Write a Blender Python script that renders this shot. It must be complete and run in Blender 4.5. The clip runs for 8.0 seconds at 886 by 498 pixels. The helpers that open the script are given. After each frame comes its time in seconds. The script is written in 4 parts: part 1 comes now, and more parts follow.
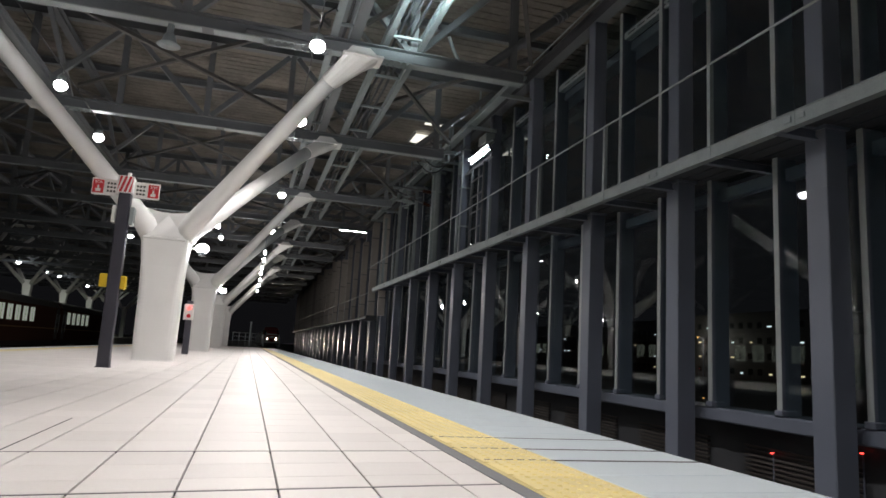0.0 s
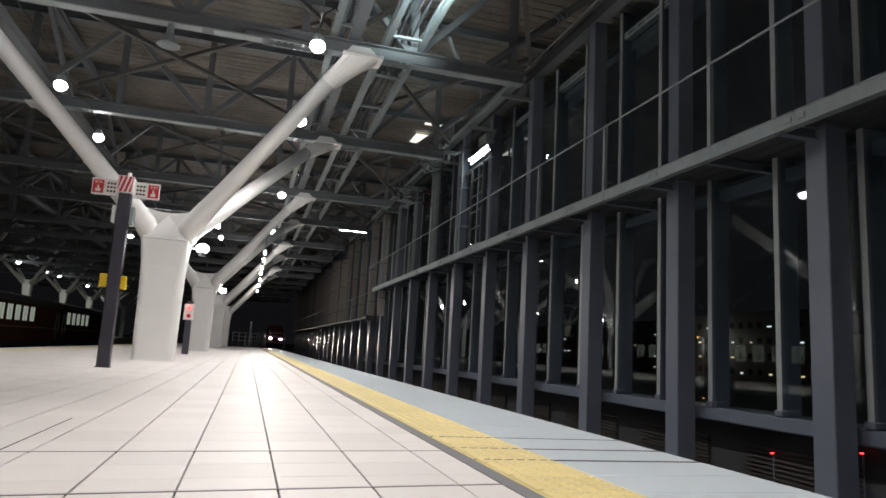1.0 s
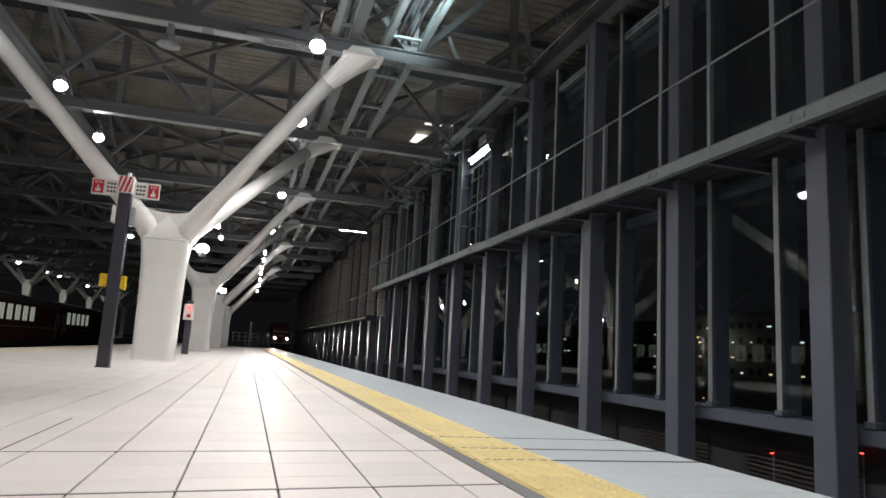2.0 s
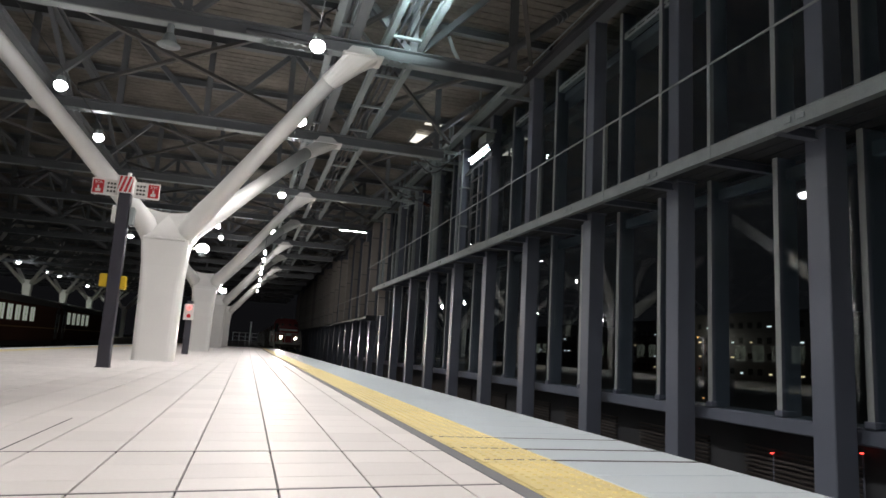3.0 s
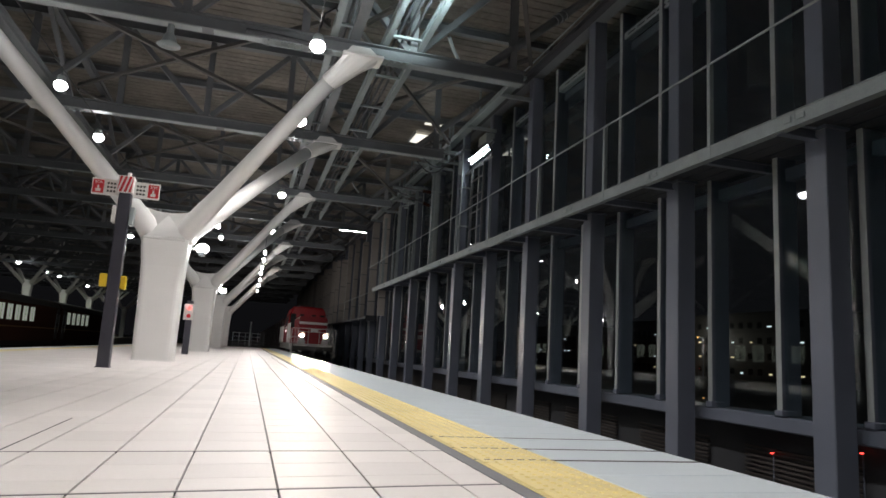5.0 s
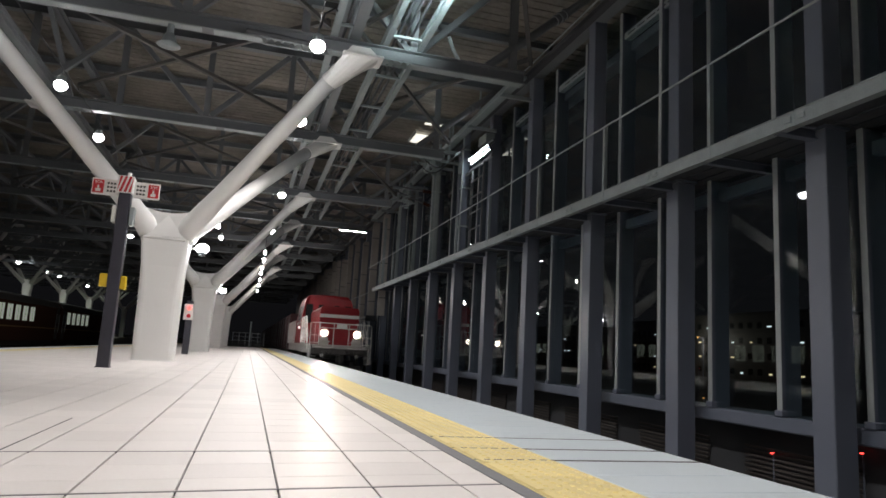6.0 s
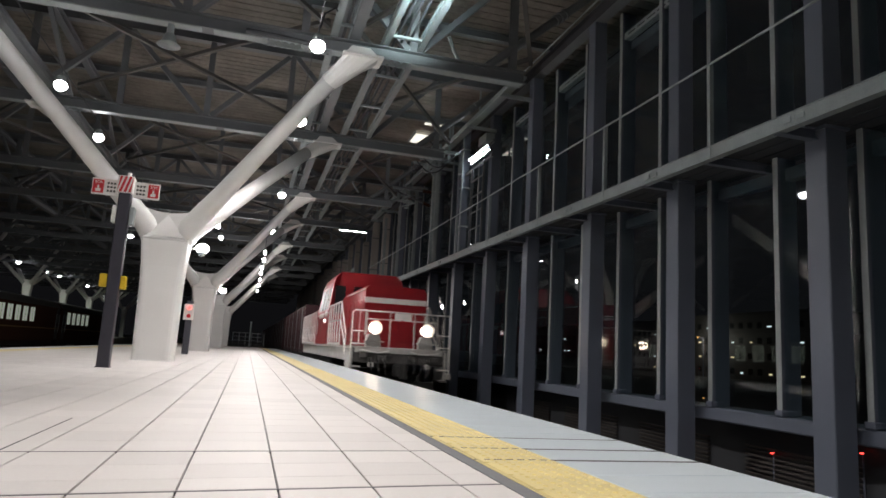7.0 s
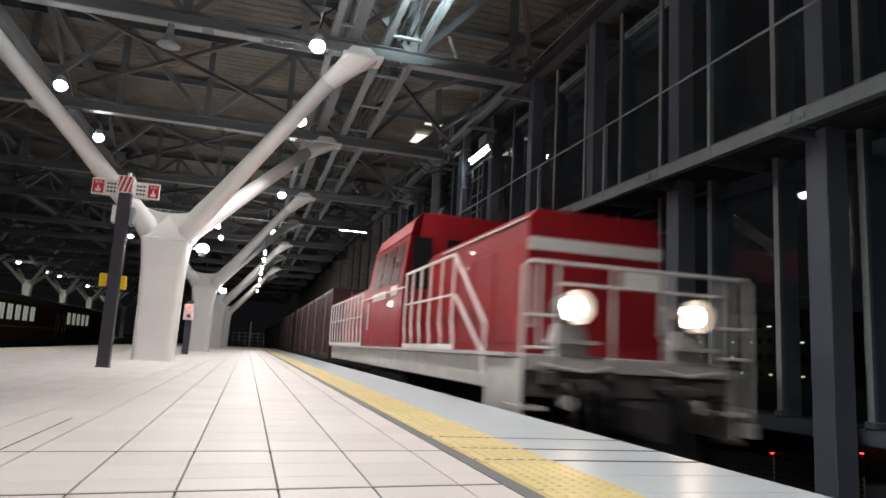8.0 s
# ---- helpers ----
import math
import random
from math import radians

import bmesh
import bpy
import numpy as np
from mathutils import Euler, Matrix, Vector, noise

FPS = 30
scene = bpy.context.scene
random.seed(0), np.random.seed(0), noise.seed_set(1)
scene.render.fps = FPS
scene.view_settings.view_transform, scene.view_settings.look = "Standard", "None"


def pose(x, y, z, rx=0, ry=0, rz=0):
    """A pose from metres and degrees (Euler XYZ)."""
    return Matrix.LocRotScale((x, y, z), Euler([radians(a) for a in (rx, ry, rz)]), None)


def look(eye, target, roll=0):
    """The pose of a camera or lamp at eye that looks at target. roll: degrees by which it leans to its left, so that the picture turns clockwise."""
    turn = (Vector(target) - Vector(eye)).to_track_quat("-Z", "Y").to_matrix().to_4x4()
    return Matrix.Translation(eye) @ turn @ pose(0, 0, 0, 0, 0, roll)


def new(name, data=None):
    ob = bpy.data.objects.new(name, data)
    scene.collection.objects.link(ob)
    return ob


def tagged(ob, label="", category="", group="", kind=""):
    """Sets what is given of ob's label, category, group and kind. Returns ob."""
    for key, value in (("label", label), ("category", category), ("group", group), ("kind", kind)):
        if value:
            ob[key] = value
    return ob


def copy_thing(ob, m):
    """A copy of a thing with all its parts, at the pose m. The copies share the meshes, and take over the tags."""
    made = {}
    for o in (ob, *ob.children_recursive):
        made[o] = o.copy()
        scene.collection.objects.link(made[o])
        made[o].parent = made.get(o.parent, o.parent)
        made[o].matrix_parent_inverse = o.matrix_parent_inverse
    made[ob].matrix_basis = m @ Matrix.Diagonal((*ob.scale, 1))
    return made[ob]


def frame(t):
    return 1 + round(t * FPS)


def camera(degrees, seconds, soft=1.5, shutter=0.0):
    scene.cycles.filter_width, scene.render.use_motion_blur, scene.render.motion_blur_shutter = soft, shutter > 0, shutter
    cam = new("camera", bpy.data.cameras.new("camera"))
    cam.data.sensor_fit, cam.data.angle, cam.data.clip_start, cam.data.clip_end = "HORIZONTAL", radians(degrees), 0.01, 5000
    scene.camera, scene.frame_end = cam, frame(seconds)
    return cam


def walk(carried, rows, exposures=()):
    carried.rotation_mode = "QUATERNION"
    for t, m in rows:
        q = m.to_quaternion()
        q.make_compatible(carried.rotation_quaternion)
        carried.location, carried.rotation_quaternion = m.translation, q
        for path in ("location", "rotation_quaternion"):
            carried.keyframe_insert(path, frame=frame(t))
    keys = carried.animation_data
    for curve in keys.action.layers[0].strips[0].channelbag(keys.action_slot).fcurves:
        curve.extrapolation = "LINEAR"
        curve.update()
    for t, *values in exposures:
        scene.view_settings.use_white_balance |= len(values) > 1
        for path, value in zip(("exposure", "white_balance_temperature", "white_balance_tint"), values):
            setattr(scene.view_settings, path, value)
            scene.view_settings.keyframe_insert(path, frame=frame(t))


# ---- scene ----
cam = camera(67.6, 8.0, soft=1.6, shutter=0.65)
EYE = Vector((0.0, 0.0, 0.5))
YAW, PITCH, ROLL = radians(15.863), radians(8.839), 3.286
AIM = EYE + Vector((math.sin(YAW) * math.cos(PITCH), math.cos(YAW) * math.cos(PITCH), math.sin(PITCH)))
walk(cam, [(0.0, look(EYE, AIM, ROLL)), (8.0, look(EYE, AIM, ROLL))],
     exposures=[(0.0, 0.03), (3.0, -0.01), (6.0, -0.05), (8.0, -0.03)])

# ---- world and light ----
world = bpy.data.worlds.new("night")
scene.world = world
world.use_nodes = True
world.node_tree.nodes["Background"].inputs[0].default_value = (0.0045, 0.0045, 0.0052, 1)
world.node_tree.nodes["Background"].inputs[1].default_value = 1.0

# main plan
EDGE, FAR_EDGE = 2.372, -5.65       # platform edges
Y0, Y1 = -14.0, 57.0                # platform ends
BED = -1.25                         # track bed
RAIL = -1.08                        # top of rail
TRACK = 3.99                        # centre line of the near track
CHORD = 5.9                         # underside of the roof trusses
ROOF = 8.5                          # roof panels
COLX, COLS = 7.0, 3.32              # steel wall columns and their far spacing
COL_YS = [-5.60, -2.50, 0.55, 3.60, 6.645, 9.69, 12.72, 16.09, 19.22] + [19.22 + COLS * k for k in range(1, 26)]
GLASS = 7.39
PILX, PILY, PILS = -1.85, 14.70, 12.815
ARMX, ARMY, ARMZ = 3.24, 2.86, 5.86


# ---- materials ----
def mat(name, color, rough=0.5, metal=0.0, var=0.15, scale=3.0, grain=40.0, bump=0.1, spec=0.5, rand=0.0, island=0.0, dirt=None, coat=0.0, rvar=0.12):
    """Painted, mineral or metal surface with broad stains, fine grain and relief."""
    m = bpy.data.materials.new(name)
    m.use_nodes = True
    t = m.node_tree
    n, l = t.nodes, t.links
    b = n["Principled BSDF"]
    b.inputs["Metallic"].default_value = metal
    b.inputs["Specular IOR Level"].default_value = spec
    b.inputs["Coat Weight"].default_value = coat
    co = n.new("ShaderNodeTexCoord")
    big = n.new("ShaderNodeTexNoise")
    big.inputs["Scale"].default_value = scale
    big.inputs["Detail"].default_value = 6
    fine = n.new("ShaderNodeTexNoise")
    fine.inputs["Scale"].default_value = grain
    fine.inputs["Detail"].default_value = 4
    for q in (big, fine):
        l.new(co.outputs["Object"], q.inputs["Vector"])
    ramp = n.new("ShaderNodeValToRGB")
    ramp.color_ramp.elements[0].position, ramp.color_ramp.elements[1].position = 0.3, 0.7
    lo = [c * (1 - var) for c in color]
    hi = [min(1, c * (1 + var)) for c in color]
    if dirt:
        lo = dirt
    ramp.color_ramp.elements[0].color = (*lo, 1)
    ramp.color_ramp.elements[1].color = (*hi, 1)
    mixv = n.new("ShaderNodeMath")
    mixv.operation = "MULTIPLY_ADD"
    mixv.inputs[1].default_value = 0.3
    l.new(fine.outputs[0], mixv.inputs[0])
    sc = n.new("ShaderNodeMath")
    sc.operation = "MULTIPLY"
    sc.inputs[1].default_value = 0.7
    l.new(big.outputs[0], sc.inputs[0])
    l.new(sc.outputs[0], mixv.inputs[2])
    l.new(mixv.outputs[0], ramp.inputs[0])
    last = ramp.outputs[0]
    if rand or island:
        if rand:
            src = n.new("ShaderNodeObjectInfo").outputs["Random"]
        else:
            src = n.new("ShaderNodeNewGeometry").outputs["Random Per Island"]
        mr = n.new("ShaderNodeMapRange")
        a = rand or island
        mr.inputs[3].default_value, mr.inputs[4].default_value = 1 - a, 1 + a
        l.new(src, mr.inputs[0])
        hsv = n.new("ShaderNodeHueSaturation")
        l.new(mr.outputs[0], hsv.inputs["Value"])
        l.new(last, hsv.inputs["Color"])
        last = hsv.outputs[0]
    l.new(last, b.inputs["Base Color"])
    rr = n.new("ShaderNodeMapRange")
    rr.inputs[3].default_value, rr.inputs[4].default_value = max(0.02, rough - rvar), min(1, rough + rvar)
    l.new(big.outputs[0], rr.inputs[0])
    l.new(rr.outputs[0], b.inputs["Roughness"])
    if bump:
        bp = n.new("ShaderNodeBump")
        bp.inputs["Strength"].default_value = bump
        bp.inputs["Distance"].default_value = 0.01
        l.new(fine.outputs[0], bp.inputs["Height"])
        l.new(bp.outputs[0], b.inputs["Normal"])
    return m


def glow(name, color, strength):
    m = bpy.data.materials.new(name)
    m.use_nodes = True
    b = m.node_tree.nodes["Principled BSDF"]
    b.inputs["Base Color"].default_value = (*color, 1)
    b.inputs["Emission Color"].default_value = (*color, 1)
    b.inputs["Emission Strength"].default_value = strength
    return m


def clear(name, tint=(0.9, 0.95, 0.95), rough=0.0):
    m = bpy.data.materials.new(name)
    m.use_nodes = True
    t = m.node_tree
    t.nodes.clear()
    out = t.nodes.new("ShaderNodeOutputMaterial")
    tr = t.nodes.new("ShaderNodeBsdfTransparent")
    tr.inputs[0].default_value = (*tint, 1)
    gl = t.nodes.new("ShaderNodeBsdfGlossy")
    gl.inputs["Roughness"].default_value = rough
    lw = t.nodes.new("ShaderNodeLayerWeight")
    lw.inputs[0].default_value = 0.5
    pw = t.nodes.new("ShaderNodeMath")
    pw.operation = "POWER"
    pw.inputs[1].default_value = 4.0
    t.links.new(lw.outputs["Facing"], pw.inputs[0])
    fr = t.nodes.new("ShaderNodeMath")
    fr.operation = "MULTIPLY_ADD"
    fr.inputs[1].default_value, fr.inputs[2].default_value = 0.8, 0.042
    t.links.new(pw.outputs[0], fr.inputs[0])
    mx = t.nodes.new("ShaderNodeMixShader")
    t.links.new(fr.outputs[0], mx.inputs[0])
    t.links.new(tr.outputs[0], mx.inputs[1])
    t.links.new(gl.outputs[0], mx.inputs[2])
    t.links.new(mx.outputs[0], out.inputs[0])
    return m


M_TILE = mat("platform tile", (0.69, 0.655, 0.635), 0.45, spec=0.4, rvar=0.06, var=0.07, scale=1.1, grain=60, bump=0.05, rand=0.05)
M_TILE_FAR = mat("platform tile field", (0.69, 0.655, 0.635), 0.43, spec=0.4, rvar=0.06, var=0.07, scale=1.1, grain=60, bump=0.05, island=0.05)
M_JOINT = mat("dark joint", (0.13, 0.125, 0.13), 0.8, var=0.2)
M_STRIP = mat("grey rubber strip", (0.16, 0.16, 0.17), 0.6, var=0.15, scale=4)
M_YELLOW = mat("worn yellow tactile block", (0.74, 0.61, 0.26), 0.40, var=0.08, scale=6, grain=90, bump=0.05, rand=0.04, dirt=(0.66, 0.55, 0.28))
M_EDGE = mat("pale edge slab", (0.56, 0.62, 0.66), 0.29, rvar=0.04, spec=0.35, var=0.05, scale=1.2, grain=50, bump=0.015, rand=0.02)
M_CONC = mat("concrete", (0.30, 0.29, 0.28), 0.85, var=0.25, scale=1.0, grain=30, bump=0.3)
M_BED = mat("track ballast", (0.09, 0.085, 0.08), 0.95, var=0.4, scale=8, grain=60, bump=0.8)
M_RAIL = mat("worn rail steel", (0.20, 0.15, 0.12), 0.35, metal=0.8, var=0.2)
M_STEEL = mat("dark grey painted steel", (0.138, 0.156, 0.202), 0.33, var=0.05, scale=0.9, grain=60, bump=0.05, rvar=0.02)
M_MULL = mat("grey mullion paint", (0.35, 0.38, 0.39), 0.35, rvar=0.03, var=0.06, scale=2)
M_CHAN = mat("galvanised channel", (0.32, 0.36, 0.37), 0.45, metal=0.25, var=0.14, scale=4)
M_TRUSS = mat("grey roof steel", (0.142, 0.152, 0.164), 0.5, var=0.14, scale=1.5)
M_ROD = mat("dark brown grey rod paint", (0.085, 0.082, 0.080), 0.6, var=0.15, scale=2)
M_GALV = mat("galvanised tray steel", (0.27, 0.31, 0.32), 0.4, metal=0.3, var=0.12, scale=5)
M_ROOF = mat("roof boarding", (0.185, 0.168, 0.148), 0.8, var=0.5, scale=0.7, grain=9, bump=0.3, island=0.10)
M_WHITE = mat("white painted steel", (0.72, 0.72, 0.71), 0.42, var=0.05, scale=1.2, grain=50, bump=0.04)
M_POST = mat("dark blue grey post paint", (0.045, 0.045, 0.06), 0.45, var=0.15)
M_RED = mat("loco red paint", (0.28, 0.010, 0.016), 0.36, var=0.16, scale=2, bump=0.03, coat=0.1)
M_LGREY = mat("loco pale grey paint", (0.56, 0.55, 0.54), 0.45, var=0.12, scale=3, dirt=(0.40, 0.38, 0.36))
M_RAILW = mat("white handrail paint", (0.75, 0.74, 0.72), 0.4, var=0.08)
M_BLACK = mat("underframe black", (0.025, 0.024, 0.024), 0.6, var=0.3, scale=6)
M_DARKGL = mat("dark window glass", (0.010, 0.011, 0.012), 0.30, spec=0.3, var=0.1, bump=0)
M_CONT = mat("container maroon paint", (0.055, 0.013, 0.019), 0.5, var=0.18, scale=2, rand=0.2, bump=0.08)
M_BROWN = mat("brown coach paint", (0.060, 0.026, 0.017), 0.8, spec=0.1, var=0.15)
M_GOLD = mat("gold coach line", (0.20, 0.12, 0.035), 0.6, var=0.1)
M_DKROOF = mat("coach roof grey", (0.06, 0.06, 0.06), 0.7, var=0.2)
M_SIGNW = mat("sign white", (0.80, 0.79, 0.77), 0.4, var=0.03)
M_SIGNR = mat("sign red", (0.58, 0.03, 0.04), 0.4, var=0.05)
M_SIGNK = mat("sign black", (0.02, 0.02, 0.02), 0.5, var=0.05)
M_BOXY = mat("yellow box plastic", (0.70, 0.48, 0.03), 0.4, var=0.06)
M_GROUND = mat("night ground asphalt", (0.07, 0.07, 0.068), 0.85, var=0.3, scale=0.3, grain=10)
M_PANEL = mat("grey brown wall panel", (0.40, 0.37, 0.345), 0.55, var=0.14, scale=1, rand=0.28)
M_BRICK = mat("brown louvre", (0.060, 0.052, 0.048), 0.6, var=0.2, scale=4)
M_DECK = mat("dark grating steel", (0.045, 0.048, 0.055), 0.6, var=0.15)
M_GRIME = mat("grimy underframe grey", (0.085, 0.080, 0.078), 0.6, var=0.4, scale=5)
M_GLASS = clear("station glass")
E_LAMP = glow("lamp white", (1.0, 0.98, 0.97), 58.0)
E_HEAD = glow("headlamp", (1.0, 0.84, 0.68), 400000.0)
E_REFL = glow("headlamp reflector", (1.0, 0.86, 0.72), 14.0)
E_MARK = glow("marker lamp white", (1.0, 0.82, 0.80), 2.5)
E_FAR = glow("far lamp white", (0.95, 0.98, 1.0), 30.0)
E_WIN = glow("coach window light", (0.86, 0.95, 0.80), 0.22)
E_RED = glow("red signal", (1.0, 0.05, 0.04), 6.0)
E_SMALL = glow("small street light", (0.9, 0.95, 1.0), 9.0)
E_ORANGE = glow("orange street light", (1.0, 0.45, 0.12), 3.0)
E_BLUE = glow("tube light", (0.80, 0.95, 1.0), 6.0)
E_TUBE = glow("gantry tube light", (0.84, 0.96, 1.0), 75.0)
E_PATCH = glow("ceiling patch glow", (1.0, 0.97, 0.86), 1.1)


# ---- mesh helpers ----
def part(name, bm, material, parent=None, label="", smooth=False):
    """One mesh object from a bmesh, under parent."""
    me = bpy.data.meshes.new(name)
    if smooth:
        for fc in bm.faces:
            fc.smooth = True
    bm.to_mesh(me)
    bm.free()
    me.materials.append(material)
    ob = new(name, me)
    if parent:
        ob.parent = parent
    if label:
        tagged(ob, label)
    return ob


def thing(name, label, category, group="", m=None, kind=""):
    ob = new(name)
    ob.empty_display_size = 0.2
    if m is not None:
        ob.matrix_basis = m
    return tagged(ob, label, category, group, kind)


def box(bm, x0, x1, y0, y1, z0, z1, bevel=0.0):
    """An upright block between the given limits, with chamfered edges if asked."""
    r = bmesh.ops.create_cube(bm, size=1.0, matrix=Matrix.Translation(((x0 + x1) / 2, (y0 + y1) / 2, (z0 + z1) / 2)) @ Matrix.Diagonal((x1 - x0, y1 - y0, z1 - z0, 1)))
    if bevel:
        es = list({e for v in r["verts"] for e in v.link_edges})
        bmesh.ops.bevel(bm, geom=es, offset=bevel, segments=1, affect="EDGES")
    return bm


def B(*a, **k):
    return box(bmesh.new(), *a, **k)


def axes(a, b):
    a, b = Vector(a), Vector(b)
    d = (b - a).normalized()
    side = d.cross(Vector((0, 0, 1)))
    side = side.normalized() if side.length > 1e-4 else Vector((1, 0, 0))
    return a, b, d, side, side.cross(d).normalized()


def beam(bm, a, b, w, h):
    """A square bar from a to b, w across and h high."""
    a, b, d, s, u = axes(a, b)
    vs = [bm.verts.new(p + s * i * w / 2 + u * j * h / 2) for p in (a, b) for i, j in ((-1, -1), (1, -1), (1, 1), (-1, 1))]
    for q in ((0, 1, 2, 3), (7, 6, 5, 4), (0, 4, 5, 1), (1, 5, 6, 2), (2, 6, 7, 3), (3, 7, 4, 0)):
        bm.faces.new([vs[k] for k in q])
    return bm


def hbeam(bm, a, b, w, h, t=0.02):
    """An H section from a to b, one closed profile."""
    A, Bv, d, s, u = axes(a, b)
    W2, H2, t2 = w / 2, h / 2, t / 2
    prof = ((-W2, -H2), (W2, -H2), (W2, -H2 + t), (t2, -H2 + t), (t2, H2 - t), (W2, H2 - t), (W2, H2), (-W2, H2), (-W2, H2 - t), (-t2, H2 - t), (-t2, -H2 + t), (-W2, -H2 + t))
    ra, rb = [[bm.verts.new(p + s * i + u * j) for i, j in prof] for p in (A, Bv)]
    n = len(prof)
    for k in range(n):
        bm.faces.new((ra[k], rb[k], rb[(k + 1) % n], ra[(k + 1) % n]))
    for r in (ra, rb[::-1]):
        for q in ((0, 1, 2, 11), (11, 2, 3, 10), (10, 3, 4, 9), (9, 4, 5, 8), (8, 5, 6, 7)):
            bm.faces.new([r[m] if r is ra else r[n - 1 - m] for m in (q if r is ra else q[::-1])])
    return bm


def tube(bm, pts, radii, n=10, cap=True):
    """A round bar through pts."""
    pts = [Vector(p) for p in pts]
    if not isinstance(radii, (list, tuple)):
        radii = [radii] * len(pts)
    rings = []
    ref = Vector((0.13, 0.21, 1)).normalized()
    for i, p in enumerate(pts):
        d = (pts[min(i + 1, len(pts) - 1)] - pts[max(i - 1, 0)]).normalized()
        s = d.cross(ref)
        if s.length < 0.15:
            s = d.cross(Vector((1, 0.1, 0)))
        s.normalize()
        u = s.cross(d)
        rings.append([bm.verts.new(p + (s * math.cos(2 * math.pi * k / n) + u * math.sin(2 * math.pi * k / n)) * radii[i]) for k in range(n)])
    for r0, r1 in zip(rings, rings[1:]):
        for k in range(n):
            bm.faces.new((r0[k], r0[(k + 1) % n], r1[(k + 1) % n], r1[k]))
    if cap:
        bm.faces.new(rings[0][::-1])
        bm.faces.new(rings[-1])
    return bm


def loft(bm, rings):
    """Skin over rings of equal point count, capped."""
    rv = [[bm.verts.new(p) for p in r] for r in rings]
    n = len(rv[0])
    for a, b in zip(rv, rv[1:]):
        for k in range(n):
            bm.faces.new((a[k], a[(k + 1) % n], b[(k + 1) % n], b[k]))
    bm.faces.new(rv[0][::-1])
    bm.faces.new(rv[-1])
    return bm


def rring(cx, cy, z, w, d, r, n=4):
    """A rounded rectangle at height z."""
    out = []
    for sx, sy, a0 in ((1, 1, 0), (-1, 1, 90), (-1, -1, 180), (1, -1, 270)):
        for k in range(n + 1):
            a = radians(a0 + 90 * k / n)
            out.append((cx + sx * (w / 2 - r) + r * math.cos(a), cy + sy * (d / 2 - r) + r * math.sin(a), z))
    return out


def spot(name, loc, target, power, degrees=150, blend=0.6, color=(1, 0.945, 0.915), size=0.12):
    ld = bpy.data.lights.new(name, "SPOT")
    ld.energy, ld.spot_size, ld.spot_blend, ld.color, ld.shadow_soft_size = power, radians(degrees), blend, color, size
    ob = new(name, ld)
    ob.matrix_basis = look(loc, target)
    return ob


# ---- large structure: ground, platform, tracks ----
part("ground", B(-400, 900, -300, 1500, BED - 0.6, BED), M_GROUND)
tagged(bpy.data.objects["ground"], "dark asphalt ground around the station at night", "ground", kind="structure")
tagged(part("track_bed", B(EDGE - 0.05, 6.5, -60, 420, BED, BED + 0.06), M_BED), "dark ballast track bed beside the platform", "track bed", kind="structure")
tagged(part("track_bed", B(-16.5, FAR_EDGE + 0.05, -60, 260, BED, BED + 0.06), M_BED), "dark ballast bed of the far tracks", "track bed", kind="structure")


def rail_track(cx, y0, y1):
    t = thing("rail_track", "narrow gauge railway track with worn steel rails", "railway track", "railway tracks", pose(cx, 0, BED))
    t["kind"] = "structure"
    for s in (-1, 1):
        bm = bmesh.new()
        x = s * 0.565
        box(bm, x - 0.065, x + 0.065, y0, y1, 0.06, 0.075)
        box(bm, x - 0.01, x + 0.01, y0, y1, 0.075, 0.14)
        box(bm, x - 0.034, x + 0.034, y0, y1, 0.14, 0.175)
        part("rail", bm, M_RAIL, t)
    bm = bmesh.new()
    y = y0
    while y < min(y1, 120):
        box(bm, -1.0, 1.0, y, y + 0.22, 0.02, 0.085)
        y += 0.62
    part("sleepers", bm, M_CONC, t)


rail_track(TRACK, -40, 400)
rail_track(-7.5, -40, 240)
rail_track(-12.4, -40, 240)

platform = thing("platform", "raised station platform paved with pale tiles", "platform", kind="structure")
part("base", B(FAR_EDGE + 0.1, EDGE - 0.12, Y0, Y1, BED, -0.16), M_CONC, platform)
part("bedding", B(FAR_EDGE + 0.02, EDGE - 0.02, Y0, Y1, -0.15, -0.014), M_JOINT, platform)
far_platform = thing("far_platform", "raised concrete platform across the far tracks", "platform", kind="structure")
part("base", B(-24, -16.6, Y0, 150, BED, -0.06), M_CONC, far_platform)
part("edge_line", B(-17.6, -17.3, Y0, 150, -0.056, -0.05), M_YELLOW, far_platform)

# platform furniture strips: dark strip, rail kerb
part("dark_strip", B(1.022, 1.096, Y0, Y1, -0.010, -0.001), M_STRIP, platform, "dark grey drain strip")


# ---- steel wall along the track ----
def steel_column(x, y, group):
    t = thing("steel_column", "dark grey painted box steel wall column", "column", group, pose(x, y, BED))
    part("lower_shaft", B(-0.17, 0.17, -0.17, 0.17, 0.05, 3.62 - BED, bevel=0.012), M_STEEL, t)
    part("cap_plate", B(-0.20, 0.20, -0.20, 0.20, 3.62 - BED, 3.66 - BED), M_STEEL, t)
    part("upper_shaft", B(-0.15, 0.15, -0.15, 0.15, 3.66 - BED, 8.15 - BED, bevel=0.012), M_STEEL, t)
    part("base_plate", B(-0.26, 0.26, -0.26, 0.26, 0.0, 0.05), M_STEEL, t)
    for z, h in ((1.7, 0.1725), (4.1, 0.1725), (6.0, 0.1525), (8.1, 0.1525)):
        part("weld_seam", B(-h, h, -h, h, z, z + 0.012), M_STEEL, t)
    return t


col0 = steel_column(COLX, COL_YS[0], "wall columns")
for y in COL_YS[1:]:
    copy_thing(col0, pose(COLX, y, BED))


